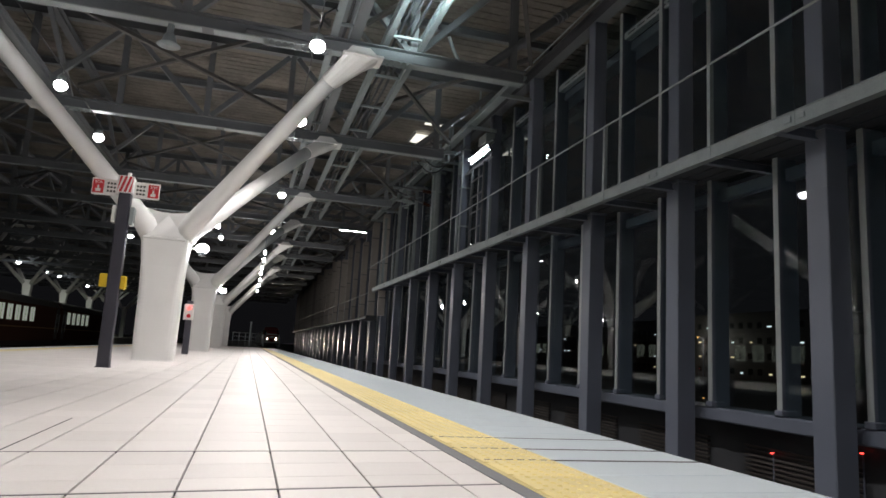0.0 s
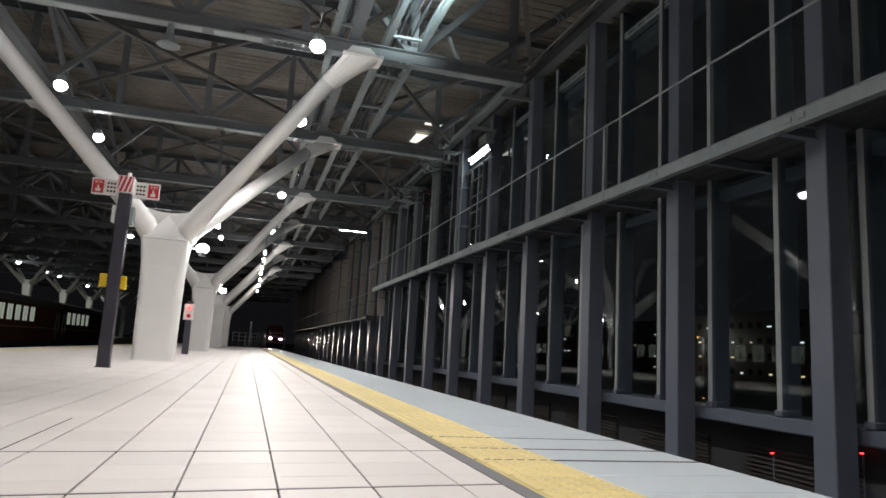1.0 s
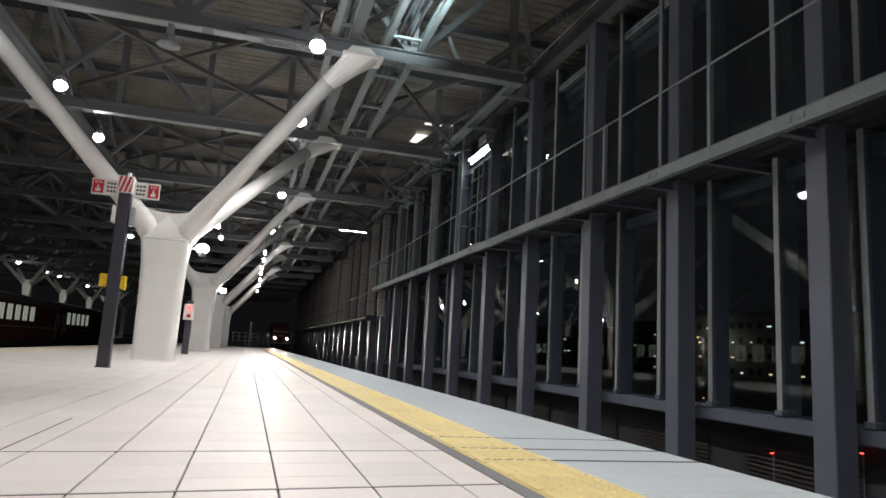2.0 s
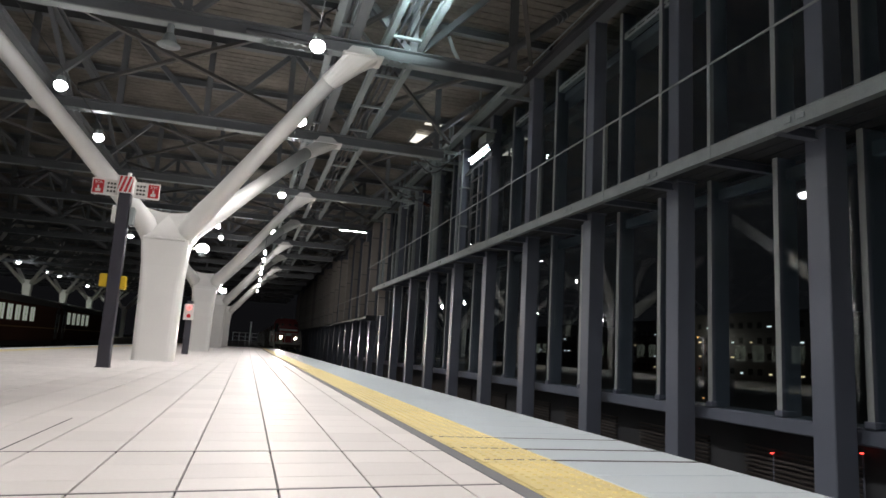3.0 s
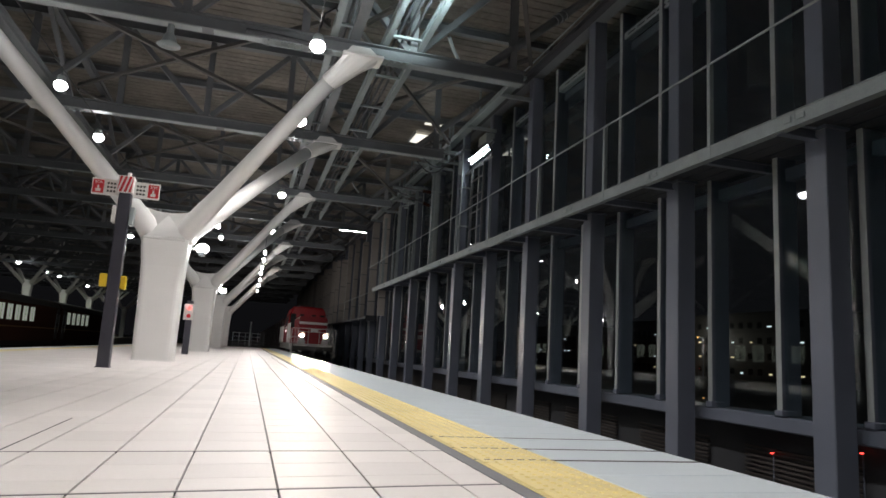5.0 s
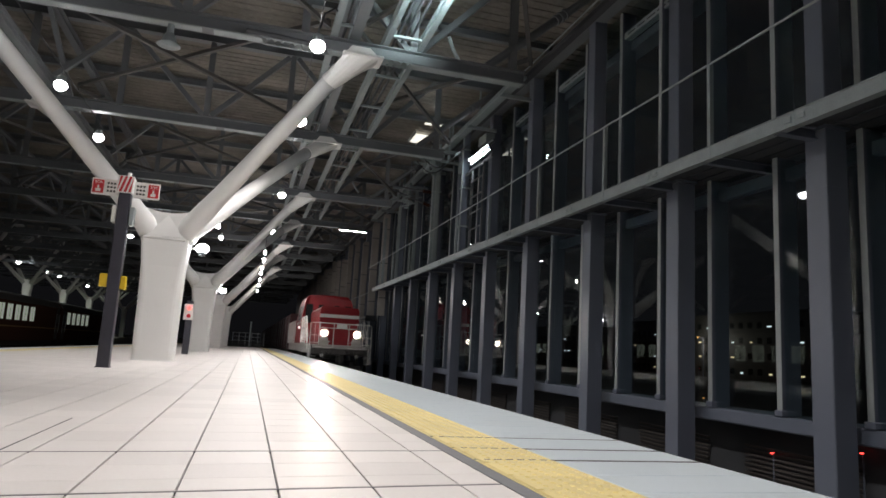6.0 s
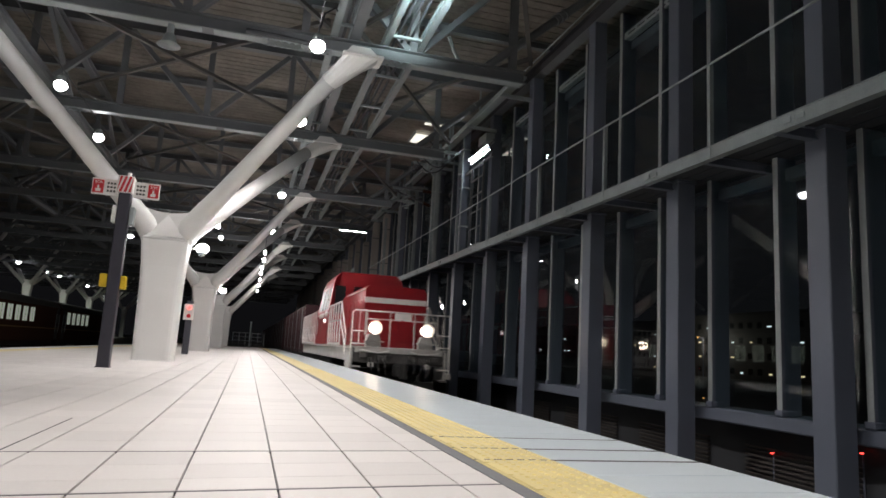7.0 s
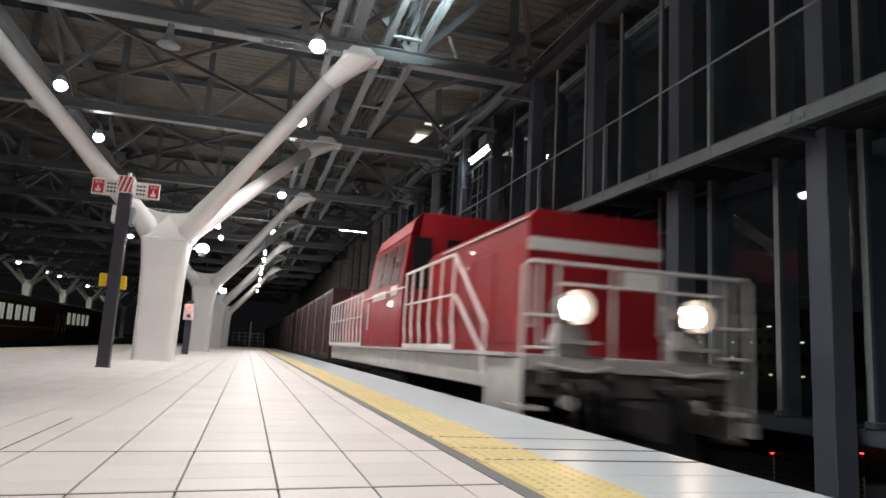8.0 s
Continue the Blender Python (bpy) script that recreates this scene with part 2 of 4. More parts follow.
def mullion(y):
    t = thing("mullion", "grey steel glazing mullion with a pale front flange", "mullion", "glazing mullions", pose(7.47, y, 0))
    part("web", B(-0.13, 0.20, -0.040, 0.040, -0.125, 8.2), M_STEEL, t)
    part("flange", B(-0.15, -0.13, -0.048, 0.048, -0.125, 8.2, bevel=0.005), M_MULL, t, "pale grey flange")
    part("foot", B(-0.18, 0.10, -0.077, 0.077, -0.132, -0.04, bevel=0.015), M_STEEL, t)
    return t


MUL_YS = []
for a, b in zip(COL_YS, COL_YS[1:]):
    MUL_YS += [0.961 * (a + 0.04), 0.961 * ((a + b) / 2 + 0.02)]
mu = mullion(MUL_YS[0])
for y in MUL_YS[1:]:
    copy_thing(mu, pose(7.47, y, 0))

glazing = thing("window_1", "tall dark glass wall looking out on the night", "glass wall", kind="structure")
for a, b in zip(MUL_YS, MUL_YS[1:]):
    for z0, z1 in ((-0.13, 3.6), (3.7, 8.2)):
        p = part("pane", B(-0.006, 0.006, 0.03, b - a - 0.03, z0, z1), M_GLASS, glazing)
        p.location = (GLASS, a, 0)
part("lower_rail", B(7.32, 8.06, -8, 105, -0.342, -0.134, bevel=0.02), M_STEEL, glazing)
part("middle_rail", B(7.48, 7.63, -8, 105, 3.31, 3.50, bevel=0.01), M_STEEL, glazing)
part("upper_rail", B(7.55, 7.95, -8, 105, 7.35, 7.55, bevel=0.01), M_STEEL, glazing)

# low wall under the glazing, with louvre panels
low_wall = thing("wall_low", "low dark concrete wall with louvre panels", "wall", kind="structure")
part("upstand", B(7.95, 8.25, -20, 110, BED, -0.345), M_DECK, low_wall)
for a, b in zip(COL_YS[2:16], COL_YS[3:17]):
    for j in range(7):
        part("slat", beam(bmesh.new(), (7.91, a + 0.45, -1.12 + j * 0.07), (7.91, b - 0.45, -1.12 + j * 0.07), 0.05, 0.03), M_BRICK, low_wall)


# ---- catwalk with wire rail on the columns ----
catwalk = thing("catwalk", "galvanised maintenance catwalk with a wire handrail", "catwalk")
CW0, CW1 = COL_YS[0] - 0.3, COL_YS[13] + 1.3
for a, b in zip(COL_YS[:13], COL_YS[1:14]):
    y, y2 = a - 0.30, b - 0.31
    bm = bmesh.new()
    box(bm, 6.22, 6.235, y, y2, 3.51, 3.69)
    box(bm, 6.20, 6.32, y, y2, 3.69, 3.70)
    box(bm, 6.20, 6.32, y, y2, 3.50, 3.51)
    part("edge_channel", bm, M_CHAN, catwalk)
    for yy in (y + 0.10, y2 - 0.10):
        part("bolt_plate", B(6.195, 6.22, yy - 0.06, yy + 0.06, 3.56, 3.64, bevel=0.008), M_CHAN, catwalk)
    for k in range(5):
        part("grating", B(6.34 + k * 0.28, 6.59 + k * 0.28, y, y2, 3.655, 3.69), M_DECK, catwalk)
    part("bracket", hbeam(bmesh.new(), (6.24, a, 3.57), (6.85, a, 3.57), 0.12, 0.16), M_STEEL, catwalk)
    part("joist", hbeam(bmesh.new(), (6.24, (a + b) / 2, 3.58), (7.8, (a + b) / 2, 3.58), 0.10, 0.14), M_STEEL, catwalk)
    bm = bmesh.new()
    ys = a + 1.26
    box(bm, 6.212, 6.222, ys, ys + 0.06, 3.52, 4.98)
    box(bm, 6.222, 6.28, ys, ys + 0.01, 3.52, 4.98)
    part("stanchion", bm, M_CHAN, catwalk)
part("wire", tube(bmesh.new(), [(6.22, CW0, 4.97), (6.22, CW1, 4.97)], 0.018, 6), M_CHAN, catwalk)

lower_walk = thing("low_catwalk", "grey steel catwalk lower on the far wall", "catwalk")
for a, b in zip(COL_YS[14:], COL_YS[15:]):
    y, y2 = a - 2.0, b - 2.01
    part("edge_channel", B(6.26, 6.32, y, y2, 2.14, 2.24, bevel=0.006), M_TRUSS, lower_walk)
    part("grating", B(6.32, 6.82, y, y2, 2.20, 2.235), M_DECK, lower_walk)
    part("bracket", hbeam(bmesh.new(), (6.28, a, 2.12), (6.83, a, 2.12), 0.10, 0.14), M_STEEL, lower_walk)
    part("stanchion", B(6.275, 6.30, a + 0.4, a + 0.45, 2.25, 3.58), M_CHAN, lower_walk)
    part("clamp", B(6.24, 6.262, a + 0.36, a + 0.49, 2.06, 2.30, bevel=0.006), M_CHAN, lower_walk)
part("wire", tube(bmesh.new(), [(6.29, COL_YS[14] - 2.0, 3.56), (6.29, 100, 3.56)], 0.018, 6), M_CHAN, lower_walk)
part("end_plate", B(6.24, 6.80, COL_YS[14] - 2.08, COL_YS[14] - 2.005, 2.0, 2.30, bevel=0.01), M_DECK, lower_walk)

# eave girder, gutter and duct along the head of the wall
eave = thing("eave_girder", "grey steel eave girder at the head of the glass wall", "girder")
bm = bmesh.new()
hbeam(bm, (6.95, -10, 8.22), (6.95, 105, 8.22), 0.3, 0.3)
part("girder", bm, M_TRUSS, eave)
part("gutter", B(6.62, 6.78, -10, 105, 8.02, 8.14), M_DECK, eave)
bm = bmesh.new()
tube(bm, [(5.7, -10, 7.2), (5.7, 105, 7.2)], 0.018, 6)
part("wire", bm, M_CHAN, eave)

# tall cladding fins on the columns further along
rng = random.Random(4)
for y in COL_YS[13:]:
    t = thing("wall_panel", "tall grey brown metal cladding fin", "wall panel", "far wall panels", pose(0, y - 0.22, 0))
    top = 8.0 - rng.choice((0.0, 0.1, 0.4, 0.7))
    wide = rng.choice((0.30, 0.36, 0.40))
    part("sheet", B(6.64, 6.64 + wide, -0.02, 0.04, 2.26, top, bevel=0.008), M_PANEL, t)
    part("edge_fold", B(6.61, 6.64, -0.02, 0.10, 2.26, top - 0.1), M_PANEL, t)
    for z in (3.2, 5.1, 7.0):
        part("fixing_strap", B(6.63, 6.66 + wide, -0.032, -0.02, z, z + 0.05), M_TRUSS, t)


# ---- roof ----
bm = bmesh.new()
yy = -14.0
while yy < 106:
    box(bm, -27, 8.4, yy, yy + 0.27, ROOF, ROOF + 0.05)
    yy += 0.30
tagged(part("ceiling", bm, M_ROOF), "brown grey boarded underside of the station roof", "ceiling", kind="structure")
tagged(part("roof_cover", B(-27.2, 8.6, -14.2, 106, ROOF + 0.06, ROOF + 0.2), M_TRUSS), "dark sheet metal roof cover", "roof", kind="structure")


def roof_truss(y, group):
    t = thing("roof_truss", "grey painted steel roof truss over the platform", "roof truss", group, pose(0, y, 0))
    bm = bmesh.new()
    hbeam(bm, (-26, 0, CHORD + 0.13), (4.85, 0, CHORD + 0.13), 0.26, 0.26)
    part("bottom_chord", bm, M_TRUSS, t)
    for k in range(5):
        part("flange_plate", B(-25.5 + k * 6.1, -19.6 + k * 6.1, -0.10, 0.10, CHORD - 0.012, CHORD - 0.001), M_CHAN, t, "pale flange plate")
    bm = bmesh.new()
    hbeam(bm, (-26, 0, ROOF - 0.2), (6.8, 0, ROOF - 0.2), 0.22, 0.24)
    part("top_chord", bm, M_TRUSS, t)
    xs = [4.6 - 2.06 * k for k in range(17)]
    part("knee_brace", tube(bmesh.new(), [(4.05, 0, CHORD + 0.27), (5.0, 0, 7.0), (6.25, 0, 8.1)], 0.085, 10), M_TRUSS, t, "grey knee brace")
    for q in (0.42, 0.50, 0.58):
        c = Vector((5.0, 0, 7.0)).lerp(Vector((6.25, 0, 8.1)), q)
        dv = Vector((1.25, 0, 1.1)).normalized() * 0.02
        part("brace_flange", tube(bmesh.new(), [c - dv, c + dv], 0.115, 12), M_TRUSS, t)
    for i, x in enumerate(xs[:12]):
        part("vertical", hbeam(bmesh.new(), (x, 0, CHORD + 0.26), (x, 0, ROOF - 0.3), 0.14, 0.14, 0.012), M_TRUSS, t)
        a, b = (CHORD + 0.3, ROOF - 0.35) if i % 2 else (ROOF - 0.35, CHORD + 0.3)
        part("diagonal", beam(bmesh.new(), (x - 0.1, 0, a), (x - 1.95, 0, b), 0.12, 0.12), M_TRUSS, t)
    for x in (PILX + ARMX + 0.35, PILX + ARMX - 1.15, PILX - ARMX):
        bm = bmesh.new()
        box(bm, x - 0.5, x + 0.75, -0.14, 0.14, CHORD - 0.012, CHORD)
        for k in range(10):
            for s in (-1, 1):
                box(bm, x - 0.42 + k * 0.12, x - 0.38 + k * 0.12, s * 0.09 - 0.02, s * 0.09 + 0.02, CHORD - 0.035, CHORD - 0.012)
        part("splice_plate", bm, M_GALV, t)
    return t


tr = roof_truss(PILY - ARMY - PILS, "roof trusses")
for k in range(-1, 7):
    for s in (-1, 1):
        if (k, s) != (-1, -1):
            copy_thing(tr, pose(0, PILY + s * ARMY + k * PILS, 0))

# longitudinal girders and bracing between the trusses
for x in (PILX + ARMX, PILX - ARMX, -10.0):
    t = thing("long_girder", "grey steel lattice girder along the roof", "girder", "long roof girders")
    part("bottom_chord", hbeam(bmesh.new(), (x, -12, CHORD + 0.42), (x, 104, CHORD + 0.42), 0.2, 0.22), M_TRUSS, t)
    part("top_chord", hbeam(bmesh.new(), (x, -12, ROOF - 0.5), (x, 104, ROOF - 0.5), 0.18, 0.2), M_TRUSS, t)
    for k in range(36):
        y = -9.5 + k * 3.2
        z0, z1 = CHORD + 0.5, ROOF - 0.55
        part("lacing", beam(bmesh.new(), (x, y, z0 if k % 2 else z1), (x, y + 3.2, z1 if k % 2 else z0), 0.1, 0.1), M_TRUSS, t)
for k in range(-1, 7):
    for s in (-1, 1):
        ya = PILY + s * ARMY + k * PILS
        yb = ya + (2 * ARMY if s < 0 else PILS - 2 * ARMY)
        t = thing("roof_bracing", "thin grey cross bracing between roof trusses", "bracing", "roof bracing")
        for xa, xb in ((-4.6, 0.9), (1.5, 5.0), (-9.8, -5.2)):
            part("rod", beam(bmesh.new(), (xa, ya, CHORD + 0.5), (xb, yb, CHORD + 0.5), 0.075, 0.075), M_ROD, t)
            part("rod", beam(bmesh.new(), (xb, ya, CHORD + 0.62), (xa, yb, CHORD + 0.62), 0.075, 0.075), M_ROD, t)
        ym = (ya + yb) / 2
        part("purlin", hbeam(bmesh.new(), (-26, ym, ROOF - 0.15), (6.8, ym, ROOF - 0.15), 0.15, 0.2), M_TRUSS, t)


def cable_ladder(x0, x1, z, y0, y1, label):
    t = thing("cable_ladder", label, "cable ladder", "cable ladders")
    for x in (x0, x1):
        bm = bmesh.new()
        box(bm, x - 0.008, x + 0.008, y0, y1, z, z + 0.16)
        box(bm, x - 0.055, x + 0.055, y0, y1, z - 0.012, z)
        box(bm, x - 0.055, x + 0.055, y0, y1, z + 0.16, z + 0.172)
        part("side_rail", bm, M_GALV, t)
    y = y0 + 0.4
    while y < y1:
        part("rung", B(x0 + 0.05, x1 - 0.05, y, y + 0.08, z + 0.03, z + 0.07), M_GALV, t)
        y += 1.9
    n = 3 if x1 - x0 > 0.4 else 1
    for k in range(n):
        x = x0 + 0.18 + k * 0.13
        part("cable", tube(bmesh.new(), [(x, y0, z + 0.13), (x, y1, z + 0.13)], 0.028, 6), M_DECK, t)
    return t


cable_ladder(1.98, 2.65, CHORD + 0.30, -8, 60, "galvanised cable ladder under the roof")
cable_ladder(1.02, 1.36, CHORD + 0.34, -8, 60, "narrow galvanised cable tray under the roof")


# ---- white tree columns ----
def tree_column(y):
    t = thing("tree_column", "white painted tree column with four tubular arms", "column", "white tree columns", pose(PILX, y, 0))
    bm = bmesh.new()
    rings = [rring(0.06, 0, z, w, d, r) for z, w, d, r in ((0.0, 0.80, 0.70, 0.14), (0.03, 0.78, 0.68, 0.14), (1.45, 0.80, 0.70, 0.12), (1.9, 0.83, 0.74, 0.10), (2.2, 0.87, 0.80, 0.08), (2.40, 0.90, 0.84, 0.06), (2.46, 0.90, 0.84, 0.06))]
    loft(bm, rings)
    part("shaft", bm, M_WHITE, t, smooth=False)
    part("cap_plate", B(-0.36, 0.46, -0.45, 0.45, 2.42, 2.48, bevel=0.015), M_WHITE, t)
    for sx in (-1, 1):
        for sy in (-1, 1):
            bm = bmesh.new()
            a = Vector((0.06 + sx * 0.27, sy * 0.18, 2.42))
            e = Vector((sx * ARMX, sy * ARMY, ARMZ))
            m0 = Vector((0.06 + sx * 0.43, sy * 0.28, 2.75))
            m1 = m0.lerp(e, 0.22)
            m2 = m0.lerp(e, 0.865) + Vector((0, 0, 0.02))
            tube(bm, [a, m0, m0.lerp(e, 0.1), m1, m0.lerp(e, 0.5) + Vector((0, 0, 0.02)), m2], [0.18, 0.212, 0.205, 0.178, 0.157, 0.153], 24)
            arm = part("arm", bm, M_WHITE, t, smooth=True)
            dr = (e - m0).normalized()
            U = (Vector((1, 0, 0)) - dr * dr.x).normalized()
            V = dr.cross(U)
            top = e + Vector((sx * 0.15, 0, 0))
            rings = []
            for f in (-0.03, 0.0, 0.3, 0.65, 1.0):
                g = max(0.0, f) ** 1.3
                ring = []
                for k in range(20):
                    a2 = 2 * math.pi * k / 20
                    c, s2 = math.cos(a2), math.sin(a2)
                    p0 = m2 + dr * (0.05 * min(f, 0)) + (U * c + V * s2) * 0.174
                    q = max(abs(c), abs(s2)) ** 0.75
                    p1 = top + Vector((c / q * 0.34, s2 / q * 0.22, 0))
                    ring.append(p0.lerp(p1, g))
                rings.append(ring)
            part("head", loft(bmesh.new(), rings), M_WHITE, t)
            bm = bmesh.new()
            box(bm, e.x - 0.38 + sx * 0.17, e.x + 0.38 + sx * 0.17, e.y - 0.26, e.y + 0.26, e.z - 0.02, CHORD - 0.015, bevel=0.01)
            part("head_plate", bm, M_WHITE, t)
            for q in (-1, 1):
                bm = bmesh.new()
                x0, x1, yy = e.x - 0.30 + sx * 0.15, e.x + 0.30 + sx * 0.15, e.y + q * 0.17
                loft(bm, [[(x0, y3, CHORD - 0.01), (x1, y3, CHORD - 0.01), (x1 - 0.16, y3, CHORD + 0.13), (x0 + 0.10, y3, CHORD + 0.13)] for y3 in (yy - 0.015, yy + 0.015)])
                part("cheek_plate", bm, M_WHITE, t)
    # pyramid gusset between the front arms
    for sy in (-1, 1):
        bm = bmesh.new()
        base = [bm.verts.new(p) for p in ((-0.30, sy * 0.43, 2.485), (0.42, sy * 0.43, 2.485), (0.36, sy * 0.2, 2.49), (-0.24, sy * 0.2, 2.49))]
        top = bm.verts.new((0.06, sy * 0.29, 2.96))
        for k in range(4):
            bm.faces.new((base[k], base[(k + 1) % 4], top))
        bm.faces.new(base[::-1])
        bmesh.ops.recalc_face_normals(bm, faces=bm.faces)
        part("gusset", bm, M_WHITE, t)
    for sy in (-1, 1):
        bm = bmesh.new()
        rows = []
        for k in range(17):
            u = -1 + k / 8
            yy = 0.26 + 0.94 * max(0.0, abs(u) - 0.43)
            zi = 2.48 + (0.0 if abs(u) < 0.43 else 0.22 + 1.15 * (abs(u) - 0.43)) + (0.22 * abs(u) / 0.43 if abs(u) < 0.43 else 0.0)
            zo = max(3.00 + 0.38 * u * u, zi + 0.01)
            rows.append([bm.verts.new((0.06 + u, sy * (yy + th), z)) for th, z in ((-0.015, zi), (-0.015, zo), (0.015, zo), (0.015, zi))])
        for a, b in zip(rows, rows[1:]):
            for q in range(4):
                bm.faces.new((a[q], b[q], b[(q + 1) % 4], a[(q + 1) % 4]))
        bmesh.ops.recalc_face_normals(bm, faces=bm.faces)
        part("web_plate", bm, M_WHITE, t, smooth=False)
    return t


tc0 = tree_column(PILY)
for k in (-1, 1, 2, 3):
    copy_thing(tc0, pose(PILX, PILY + k * PILS, 0))


def far_column(y):
    t = thing("far_column", "white column with branching arms on the far platform", "column", "far platform columns", pose(-19.5, y, -0.06))
    part("shaft", loft(bmesh.new(), [rring(0, 0, z, w, w, 0.1) for z, w in ((0, 0.62), (3.6, 0.62), (4.9, 0.80))]), M_WHITE, t)
    for sx in (-1, 1):
        for sy in (-1, 1):
            part("arm", tube(bmesh.new(), [(sx * 0.3, sy * 0.3, 4.6), (sx * 3.4, sy * 3.4, 8.4)], [0.17, 0.12], 10), M_WHITE, t, smooth=True)
    return t


fc0 = far_column(67.9)
for k in (-3, -2, -1, 1, 2, 3, 4):
    copy_thing(fc0, pose(-19.5, 67.9 + k * 12.4, -0.06))


# ---- lamps ----
def roof_lamp(x, y, z, power=570, light=True, g=1.0, round_light=False):
    t = thing("roof_lamp", "small round white lamp hung under the roof", "lamp", "roof lamps", pose(x, y, z))
    part("housing", tube(bmesh.new(), [(0, 0, 0.22), (0, 0, 0.18), (0, 0, 0.06)], [0.05 * g, 0.09 * g, 0.10 * g], 12), M_CHAN, t)
    part("globe", tube(bmesh.new(), [(0, 0, 0.08), (0, 0, 0.05), (0, 0, 0.0), (0, 0, -0.06), (0, 0, -0.10)], [0.09 * g, 0.12 * g, 0.13 * g, 0.105 * g, 0.05 * g], 16), E_LAMP, t, "glowing white globe", smooth=True)
    part("hanger", tube(bmesh.new(), [(0, 0, 0.2), (0, 0, 5.873 - z)], 0.014, 6), M_TRUSS, t)
    if light and round_light:
        ld = bpy.data.lights.new("roof_lamp_light", "POINT")
        ld.energy, ld.color, ld.shadow_soft_size = power, (1, 0.93, 0.88), 0.08
        new("roof_lamp_light", ld).location = (x, y, z - 0.16)
    elif light:
        spot("roof_lamp_light", (x, y, z - 0.12), (x, y, 0), power, 150)


for y in (-6.0, -1.0, 3.2, 7.0, 10.83, 18.9, 22.92, 31.1):
    roof_lamp(0.66, y, 5.5, 560 if y < 20 else 720)
roof_lamp(0.65, 14.2, 5.28)
for y in (27.7, 30.3, 33.7, 36.5, 40.3, 44.4, 50.0):
    roof_lamp(0.36, y, 4.1, 110, light=y in (36.5, 44.4, 50.0), g=0.46, round_light=True)
for y in (-4.0, 3.2, 10.83, 14.83, 18.52, 31.1):
    roof_lamp(-4.22, y, 5.5, 225)
for y in (30.9, 34.4):
    roof_lamp(-1.75, y, 5.5, 300, light=False, g=0.8)


for x, ya, yb in ((0.66, -8.5, 32.0), (0.36, 24.0, 56.5), (-4.22, -8.5, 32.0), (-1.75, 29.9, 38.0)):
    tagged(part("lamp_conduit", beam(bmesh.new(), (x, ya, 5.865), (x, yb, 5.875), 0.014, 0.02), M_DECK), "thin dark lamp conduit fixed under the trusses", "conduit", "lamp conduits")


def arm_floodlight(y):
    t = thing("arm_floodlight", "bright round floodlight on a bracket of the white column", "floodlight", "column floodlights", pose(PILX + 0.5, y + 0.42, 2.42))
    part("bracket", tube(bmesh.new(), [(-0.12, 0, 0), (0.1, 0.03, -0.03), (0.22, 0.08, -0.02)], 0.022, 8), M_WHITE, t)
    part("body", tube(bmesh.new(), [(0.22, 0.1, -0.16), (0.22, 0.1, -0.10), (0.22, 0.1, -0.06)], [0.05, 0.09, 0.10], 14), M_CHAN, t)
    part("globe", tube(bmesh.new(), [(0.22, 0.1, -0.07), (0.22, 0.1, 0.0), (0.22, 0.1, 0.06), (0.22, 0.1, 0.11)], [0.10, 0.14, 0.13, 0.06], 16), E_LAMP, t, "glowing white globe", smooth=True)
    if y < 30:
        spot("arm_floodlight_light", (PILX + 0.74, y + 0.56, 2.58), (PILX + 2.6, y + 2.2, 5.4), 75, 100, 0.5)


for k in (0, 1):
    arm_floodlight(PILY + k * PILS)

# bright batten fixtures under the roof, and tubes for a lit chord
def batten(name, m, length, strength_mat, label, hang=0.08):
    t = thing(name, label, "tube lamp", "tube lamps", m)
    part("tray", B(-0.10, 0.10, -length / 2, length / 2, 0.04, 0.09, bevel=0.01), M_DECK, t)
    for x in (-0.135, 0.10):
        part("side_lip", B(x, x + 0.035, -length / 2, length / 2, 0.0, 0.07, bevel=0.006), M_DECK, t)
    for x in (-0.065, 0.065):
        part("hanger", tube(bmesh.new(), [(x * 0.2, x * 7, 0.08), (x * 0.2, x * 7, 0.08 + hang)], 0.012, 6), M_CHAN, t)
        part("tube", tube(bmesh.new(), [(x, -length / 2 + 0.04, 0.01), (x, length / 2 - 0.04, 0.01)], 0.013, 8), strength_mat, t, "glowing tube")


batten("tube_lamp", pose(6.40, 19.06, 6.66, 0, 62, 0), 1.8, E_TUBE, "twin tube lamp glowing cool white on the gantry")
# Glowing tubes put in place of a brightly lit stretch of chord.
batten("tube_lamp", pose(4.2, 30.2, CHORD - 0.12, 0, 0, 90), 1.3, E_TUBE, "glowing tubes added to stand for a lit truss underside")
# Fixture set just out of view; the added narrow spot brightens the ladder.
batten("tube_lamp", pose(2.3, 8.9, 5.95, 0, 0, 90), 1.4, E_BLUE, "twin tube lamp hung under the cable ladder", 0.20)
spot("ladder_fill_spot", (2.3, 9.05, 5.95), (2.3, 10.2, 6.52), 1200, 56, 0.7, (0.82, 1.0, 1.0), 0.3)

